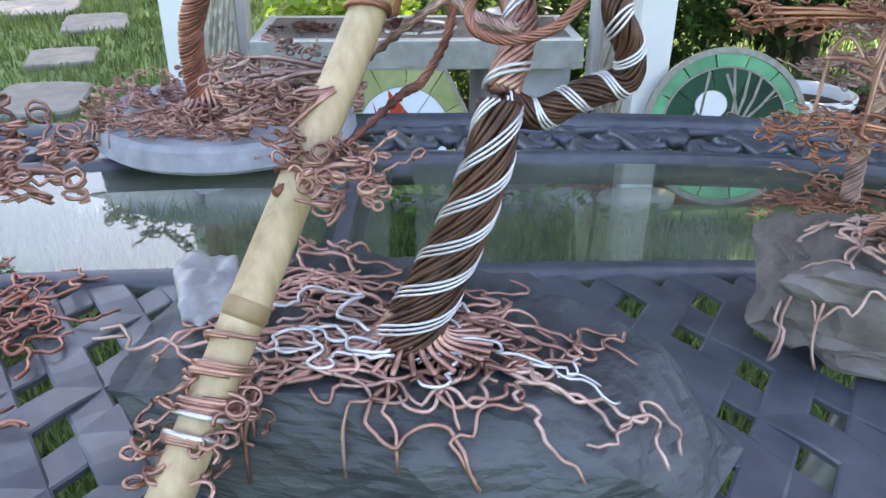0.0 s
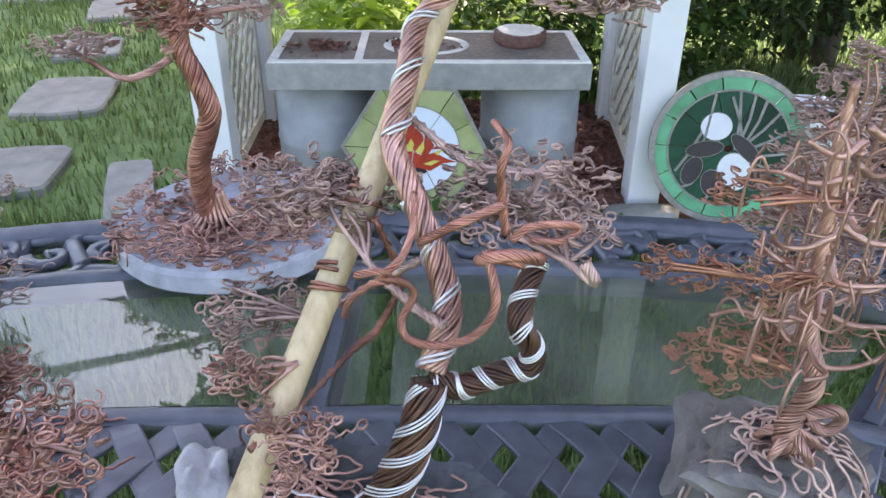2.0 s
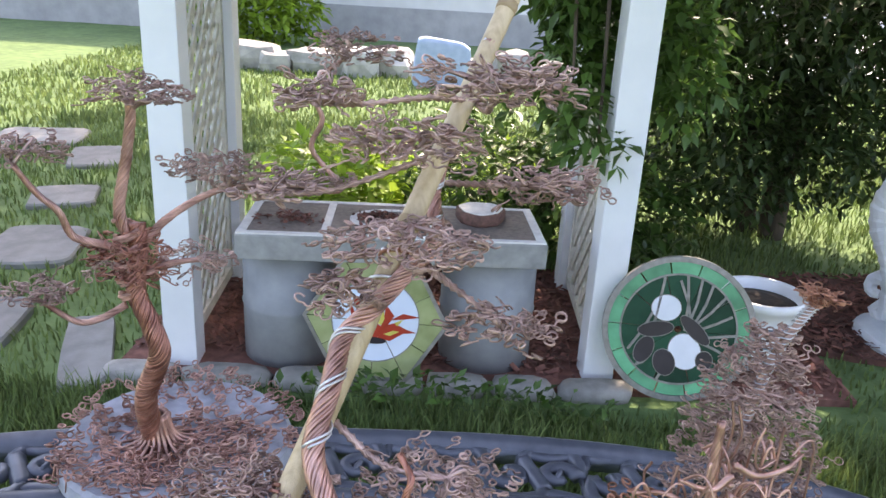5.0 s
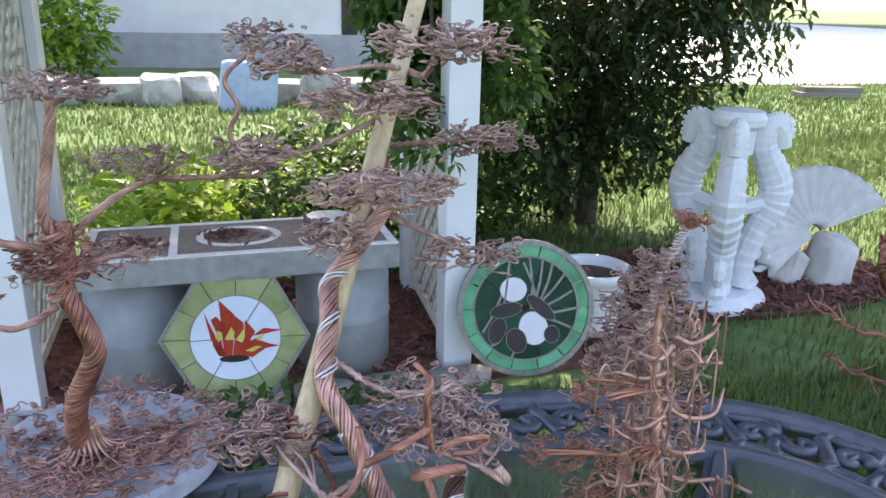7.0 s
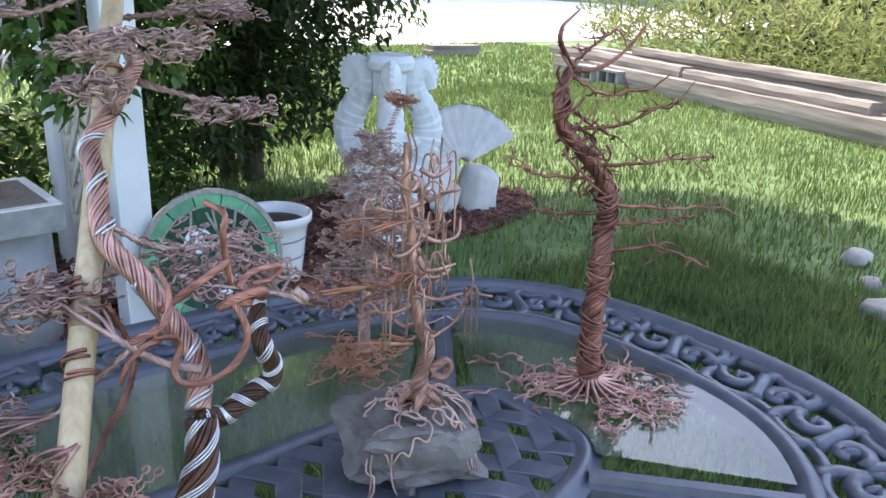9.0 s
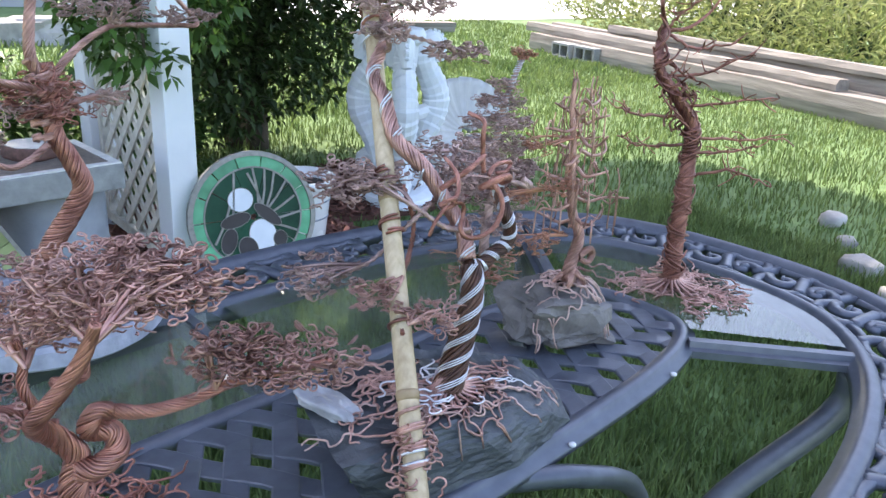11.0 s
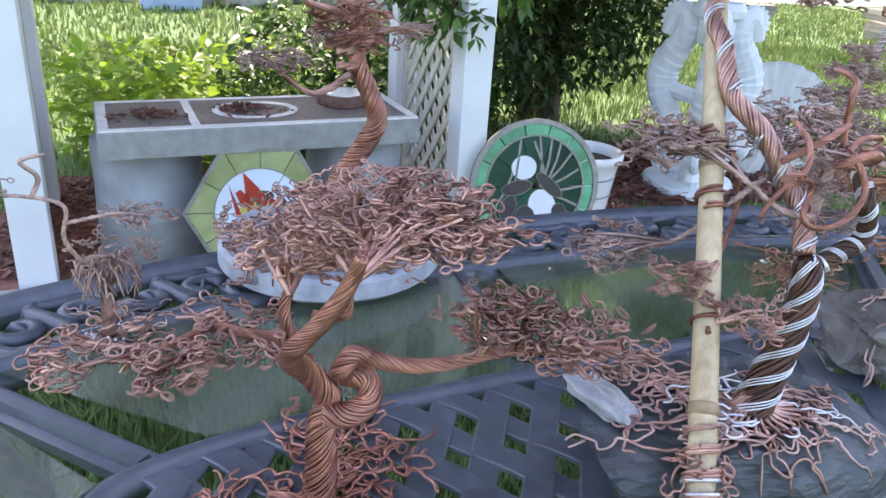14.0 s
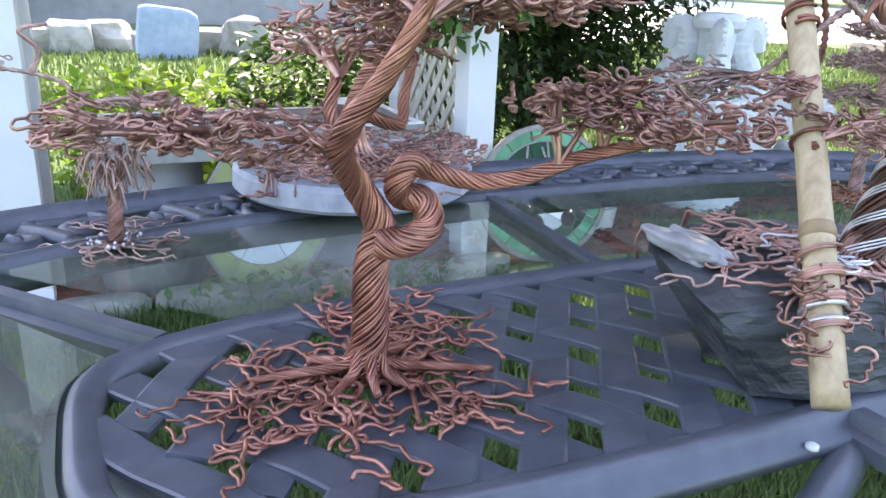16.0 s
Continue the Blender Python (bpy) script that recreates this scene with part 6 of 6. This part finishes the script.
def tree_disc():
    r = random.Random(74)
    t = thing("wire_tree", "reddish copper wire bonsai with bent trunk on slate disc", "wire sculpture", pose(-0.012, 0.028, 0.003), "wire bonsai trees")
    m = Mesh()
    rope(m, [(-0.170, 0.755, 0.758), (-0.174, 0.744, 0.80), (-0.163, 0.718, 0.850), (-0.142, 0.698, 0.893), (-0.131, 0.688, 0.922), (-0.140, 0.690, 0.952), (-0.152, 0.693, 0.982), (-0.149, 0.698, 1.018), (-0.150, 0.703, 1.05)], 0.0128, 0.0078, 0.0013, 16, 10)
    part("trunk", m, RED_COPPER, t, "bent reddish copper trunk")
    m = Mesh()
    rope(m, [(-0.172, 0.80, 1.01), (-0.182, 0.795, 1.04), (-0.174, 0.80, 1.09), (-0.166, 0.80, 1.13), (-0.165, 0.80, 1.15)], 0.0062, 0.0040, 0.0011, 20, 8)
    part("branch", m, COPPER, t)
    m = Mesh()
    rope(m, [(-0.172, 0.80, 1.0), (-0.148, 0.81, 1.028), (-0.118, 0.82, 1.05), (-0.09, 0.83, 1.062), (-0.06, 0.84, 1.062)], 0.0044, 0.0024, 0.0011, 24, 8)
    part("branch", m, COPPER, t)
    m = Mesh()
    rope(m, [(-0.178, 0.79, 1.005), (-0.20, 0.785, 1.012), (-0.222, 0.78, 1.020), (-0.230, 0.775, 1.045), (-0.245, 0.77, 1.062), (-0.262, 0.765, 1.09)], 0.0040, 0.0024, 0.0011, 24, 8)
    part("branch", m, COPPER, t)
    m = Mesh()
    rope(m, [(-0.178, 0.785, 0.95), (-0.20, 0.775, 0.938), (-0.222, 0.77, 0.935), (-0.25, 0.765, 0.955)], 0.0036, 0.0022, 0.0011, 24, 8)
    part("branch", m, COPPER, t)
    m = Mesh()
    rope(m, [(-0.172, 0.79, 0.97), (-0.15, 0.80, 0.985), (-0.128, 0.81, 0.99), (-0.105, 0.82, 0.99)], 0.0036, 0.0022, 0.0011, 24, 8)
    part("branch", m, COPPER, t)
    m = Mesh()
    rope(m, [(-0.06, 0.84, 1.062), (-0.01, 0.85, 1.06), (0.02, 0.86, 1.062), (-0.01, 0.862, 1.10), (0.0, 0.865, 1.13), (-0.012, 0.868, 1.16), (0.02, 0.87, 1.19)], 0.0030, 0.0022, 0.0011, 30, 8)
    part("branch", m, COPPER, t)
    for k in range(16):
        a = k * 2.1
        z = 0.945 + 0.005 * k
        m = Mesh()
        rope(m, [(-0.176 + 0.012 * math.cos(a + q), 0.795 + 0.012 * math.sin(a + q), z + 0.004 * q) for q in (0, 1, 2, 3, 4)], 0.002, 0.002, 0.0009, 40, 5)
        part("branch", m, COPPER, t)
    for c, rx, ry, rz, n, st in (((-0.16, 0.81, 1.155), 0.044, 0.036, 0.018, 64, (-0.165, 0.80, 1.14)), ((-0.098, 0.828, 1.082), 0.046, 0.036, 0.018, 58, (-0.09, 0.83, 1.062)), ((-0.258, 0.768, 1.105), 0.042, 0.034, 0.014, 48, (-0.262, 0.765, 1.09)), ((-0.255, 0.767, 0.966), 0.032, 0.026, 0.011, 32, (-0.25, 0.765, 0.955)), ((-0.118, 0.825, 0.988), 0.036, 0.028, 0.014, 34, (-0.12, 0.815, 0.99)), ((-0.195, 0.80, 0.985), 0.024, 0.02, 0.012, 22, (-0.19, 0.79, 0.985)), ((0.03, 0.868, 1.20), 0.044, 0.032, 0.022, 50, (0.02, 0.87, 1.19)), ((0.005, 0.855, 1.07), 0.032, 0.024, 0.009, 30, (-0.02, 0.85, 1.06))):
        pad(t, COPPER_DULL, c, rx, ry, rz, n, r, 0.0040, 0.00095, st)
    pad(t, RED_COPPER, (-0.174, 0.797, 0.995), 0.034, 0.030, 0.030, 52, r, 0.0062, 0.0010, (-0.172, 0.797, 0.965))
    disc_z = lambda x, y: 0.7585 if (x + 0.165) ** 2 + (y - 0.782) ** 2 < 0.128 ** 2 else 0.742
    root_spread(t, COPPER, (-0.168, 0.755), disc_z, 20, 0.11, r, 0.0014, 1.0, 0.9, "root_tangle", 0.10)
    m = Mesh()
    for k in range(360):
        a, q = r.uniform(0, 6.283), math.sqrt(r.random()) * 0.138
        curl(m, r, (-0.155 + q * math.cos(a), 0.782 + q * math.sin(a), 0.762 + r.uniform(0, 0.012)), (math.cos(a), math.sin(a), 0.2), 0.0046, 0.0011)
    part("moss_wire", m, COPPER, t, "tangled wire covering the disc")
    m = Mesh()
    for k in range(20):
        a = 6.283 * k / 20
        p, o = Vector((-0.168, 0.755, 0.759)), Vector((math.cos(a), math.sin(a), 0))
        m.tube(curve([p + o * 0.012 + Vector((-0.004, 0, 0.045)), p + o * 0.018 + Vector((0, 0, 0.016)), p + o * 0.045 + Vector((0, 0, 0.002))], 5), np.linspace(0.0030, 0.0016, 11), 5)
    part("root_flare", m, COPPER, t)
    # the crown leans forward over the disc
    for c in t.children:
        if c.name.startswith(("branch", "foliage_pad")):
            c.location += Vector((0.018, -0.098, 0.020))


tree_disc()


def tree_bare():
    r = random.Random(85)
    t = thing("wire_tree", "bare dark copper wire tree with sparse twigs standing on glass", "wire sculpture", pose(0.007, 0.006, 0), "wire bonsai trees")
    tr = [(0.598, 0.450, 0.726), (0.594, 0.450, 0.80), (0.597, 0.452, 0.875), (0.611, 0.462, 0.93), (0.611, 0.468, 0.97), (0.580, 0.480, 1.01), (0.557, 0.494, 1.042), (0.566, 0.508, 1.075), (0.590, 0.518, 1.098)]
    m = Mesh()
    rope(m, tr, 0.0132, 0.0048, 0.0016, 16, 9)
    for k in range(84):
        q = k / 84
        i = min(6, int(q * 7))
        p = Vector(tr[i]).lerp(Vector(tr[i + 1]), q * 7 - i)
        rad = (0.0138 - 0.0072 * q) * r.uniform(0.92, 1.38)
        a0, sg = r.uniform(0, 6), r.choice((-1, 1)) * r.uniform(0.3, 2.6)
        m.tube(curve([p + Vector((rad * math.cos(a0 + j), rad * math.sin(a0 + j), 0.004 * j * sg)) for j in range(6)], 3), 0.0016, 5)
    part("trunk", m, DARK_COPPER, t, "dark copper trunk bound with wire")
    m = Mesh()
    rope(m, [(0.590, 0.518, 1.098), (0.572, 0.512, 1.112), (0.555, 0.505, 1.128), (0.562, 0.51, 1.142), (0.60, 0.535, 1.150), (0.64, 0.56, 1.158)], 0.0036, 0.0014, 0.0012, 30, 6)
    rope(m, [(0.586, 0.516, 1.094), (0.615, 0.50, 1.098), (0.645, 0.49, 1.118), (0.662, 0.48, 1.145)], 0.0032, 0.0014, 0.0012, 30, 6)
    tips = (((0.502, 0.478, 1.066), (0.51, 0.465, 1.09), (0.53, 0.44, 1.115)), ((0.502, 0.475, 1.06), (0.522, 0.441, 1.045), (0.55, 0.40, 1.056)), ((0.500, 0.478, 1.03), (0.512, 0.456, 1.012), (0.53, 0.43, 1.00)), ((0.504, 0.472, 1.0), (0.535, 0.425, 1.015), (0.565, 0.38, 1.045)), ((0.520, 0.452, 0.96), (0.555, 0.40, 0.975), (0.60, 0.35, 0.985)), ((0.525, 0.440, 0.92), (0.57, 0.38, 0.925), (0.615, 0.34, 0.93)), ((0.528, 0.436, 0.90), (0.56, 0.39, 0.905), (0.60, 0.36, 0.918)), ((0.531, 0.43, 0.86), (0.556, 0.39, 0.880), (0.576, 0.366, 0.875), (0.60, 0.335, 0.862)), ((0.522, 0.446, 0.95), (0.49, 0.50, 0.945), (0.47, 0.53, 0.955)), ((0.526, 0.44, 0.91), (0.50, 0.49, 0.90), (0.475, 0.52, 0.912)), ((0.524, 0.446, 0.94), (0.55, 0.47, 0.95), (0.57, 0.50, 0.955)), ((0.51, 0.466, 0.99), (0.49, 0.43, 0.985), (0.475, 0.40, 0.99)))
    for tip in tips:
        c = curve([Vector(p) + Vector((0.075, 0.028, 0.030)) for p in tip], 6)
        c[1:-1] += np.array([[r.uniform(-.002, .002) for _ in range(3)] for _ in range(len(c) - 2)])
        m.tube(c, np.linspace(0.0026, 0.0012, len(c)), 5)
        for _ in range(11):
            i = r.randint(len(c) // 3, len(c) - 1)
            p = Vector(c[i])
            d = Vector((r.uniform(-1, 1), r.uniform(-1, 1), r.uniform(-0.5, 0.6))).normalized()
            L = r.uniform(0.010, 0.030)
            pts = [p, p + d * L * 0.5 + Vector((0, 0, r.uniform(-.004, .004))), p + d * L + Vector((r.uniform(-.005, .005), r.uniform(-.005, .005), r.uniform(-.004, .006)))]
            m.tube(curve(pts, 3), np.linspace(0.0012, 0.0008, 7), 4)
    part("twig_tangle", m, DARK_COPPER, t, "sparse bare wire twigs")
    root_spread(t, COPPER, (0.598, 0.450), FLAT, 24, 0.105, r, 0.0016, 1.0, 1.0, "root_tangle", 0.09)
    m = Mesh()
    for k in range(18):
        a = 6.283 * k / 18
        p, o = Vector((0.598, 0.450, 0.7245)), Vector((math.cos(a), math.sin(a), 0))
        m.tube(curve([p + o * 0.007 + Vector((0, 0, 0.034)), p + o * 0.014 + Vector((0, 0, 0.012)), p + o * 0.045 + Vector((0, 0, 0.002))], 5), np.linspace(0.0030, 0.0016, 11), 5)
    part("root_flare", m, COPPER, t)


tree_bare()


def tree_spire():
    r = random.Random(96)
    t = thing("wire_tree", "cone-shaped copper wire tree with curled top standing on glass", "wire sculpture", pose(0.010, -0.022, 0), "wire bonsai trees")
    m = Mesh()
    tr = [(0.415, 0.70, 0.724), (0.415, 0.702, 0.77), (0.418, 0.70, 0.82), (0.424, 0.698, 0.87), (0.420, 0.70, 0.91), (0.424, 0.695, 0.950), (0.430, 0.694, 0.985), (0.446, 0.694, 1.02), (0.458, 0.695, 1.04)]
    rope(m, tr, 0.0085, 0.0025, 0.0012, 24, 8)
    part("trunk", m, COPPER_DULL, t)
    m = Mesh()
    for k in range(26):
        q = k / 26
        i = 4 + q * 3.9
        p = Vector(tr[int(i)]).lerp(Vector(tr[int(i) + 1]), i % 1)
        m.tube(curve([p + Vector((0.006 * math.cos(a), 0.006 * math.sin(a), 0.0008 * a)) for a in (0, 1.6, 3.1, 4.7, 6.2)], 3), 0.0007, 4)
    part("spiral_wrap", m, SILVER, t, "pale spiral wire near the top")
    pad(t, COPPER_BRIGHT, (0.460, 0.695, 1.048), 0.016, 0.014, 0.010, 24, r, 0.0036, 0.0009, (0.458, 0.695, 1.038))
    for z, w, n in ((1.005, 0.020, 26), (0.980, 0.036, 50), (0.950, 0.048, 76), (0.915, 0.060, 100), (0.880, 0.070, 116), (0.840, 0.074, 110), (0.795, 0.060, 64)):
        pad(t, COPPER_DULL, (0.426, 0.70, z), w, w * 0.85, 0.012, n, r, 0.0042, 0.0010, (0.421, 0.70, z))
    root_spread(t, COPPER_BRIGHT, (0.415, 0.70), FLAT, 18, 0.075, r, 0.0013, 1.0, 0.9, "root_tangle", 0.10)


tree_spire()


def tree_small():
    r = random.Random(17)
    t = thing("wire_tree", "small weeping wire tree with pale beaded base on glass", "wire sculpture", pose(-0.041, 0.012, 0), "wire bonsai trees")
    m = Mesh()
    rope(m, [(-0.376, 0.672, 0.724), (-0.375, 0.672, 0.75), (-0.374, 0.672, 0.772)], 0.0072, 0.0050, 0.0011, 30, 8)
    part("trunk", m, COPPER, t)
    m = Mesh()
    for k in range(16):
        a = k * 2.4
        L = r.uniform(0.018, 0.045)
        p = Vector((-0.374, 0.672, 0.77))
        d = Vector((math.cos(a), math.sin(a), 0))
        top = p + d * L * 0.6 + Vector((0, 0, r.uniform(0.02, 0.045)))
        c = curve([p, p + d * L * 0.3 + Vector((0, 0, 0.018)), top, p + d * L + Vector((0, 0, 0.012))], 5)
        m.tube(c, np.linspace(0.0018, 0.0010, len(c)), 4)
        for _ in range(4):
            s = Vector(c[r.randint(6, len(c) - 1)])
            m.tube(curve([s, s + Vector((r.uniform(-.006, .006), r.uniform(-.006, .006), 0.005)), s + Vector((r.uniform(-.01, .01), r.uniform(-.01, .01), -r.uniform(0.01, 0.03)))], 3), 0.0008, 4, False)
    tagged(part("weeping_tangle", m, COPPER_DULL, t, "weeping wire twigs"), kind="stuff")
    for pts in ([(-0.39, 0.67, 0.80), (-0.404, 0.668, 0.83), (-0.400, 0.668, 0.86), (-0.425, 0.666, 0.872), (-0.465, 0.66, 0.878), (-0.50, 0.655, 0.88)], [(-0.425, 0.666, 0.872), (-0.418, 0.667, 0.89), (-0.43, 0.666, 0.905), (-0.41, 0.67, 0.91)], [(-0.40, 0.668, 0.845), (-0.36, 0.672, 0.85), (-0.335, 0.676, 0.845)], [(-0.465, 0.66, 0.878), (-0.455, 0.66, 0.90), (-0.475, 0.66, 0.91)]):
        m = Mesh()
        rope(m, pts, 0.0024, 0.0015, 0.0009, 50, 6)
        part("branch", m, COPPER_DULL, t)
    for c, rx in (((-0.365, 0.675, 0.815), 0.04), ((-0.34, 0.678, 0.845), 0.03), ((-0.47, 0.66, 0.885), 0.03)):
        pad(t, COPPER_DULL, c, rx, rx * 0.8, 0.010, 22, r, 0.0040, 0.0009)
    root_spread(t, COPPER_DULL, (-0.376, 0.672), FLAT, 18, 0.05, r, 0.0011, 1.0, 1.0, "root_tangle", 0.10)
    m = Mesh()
    for k in range(30):
        a, q = r.uniform(0, 6.283), math.sqrt(r.random()) * 0.026
        x, y, s = -0.376 + q * math.cos(a), 0.672 + q * math.sin(a), r.uniform(0.0012, 0.0024)
        m.lathe([(0.0004, 0.724), (s, 0.724 + s), (0.0004, 0.724 + 2 * s)], 6, (x, y))
    tagged(part("bead_heap", m, SILVER, t, "pale beads heaped round the foot"), kind="stuff")


tree_small()
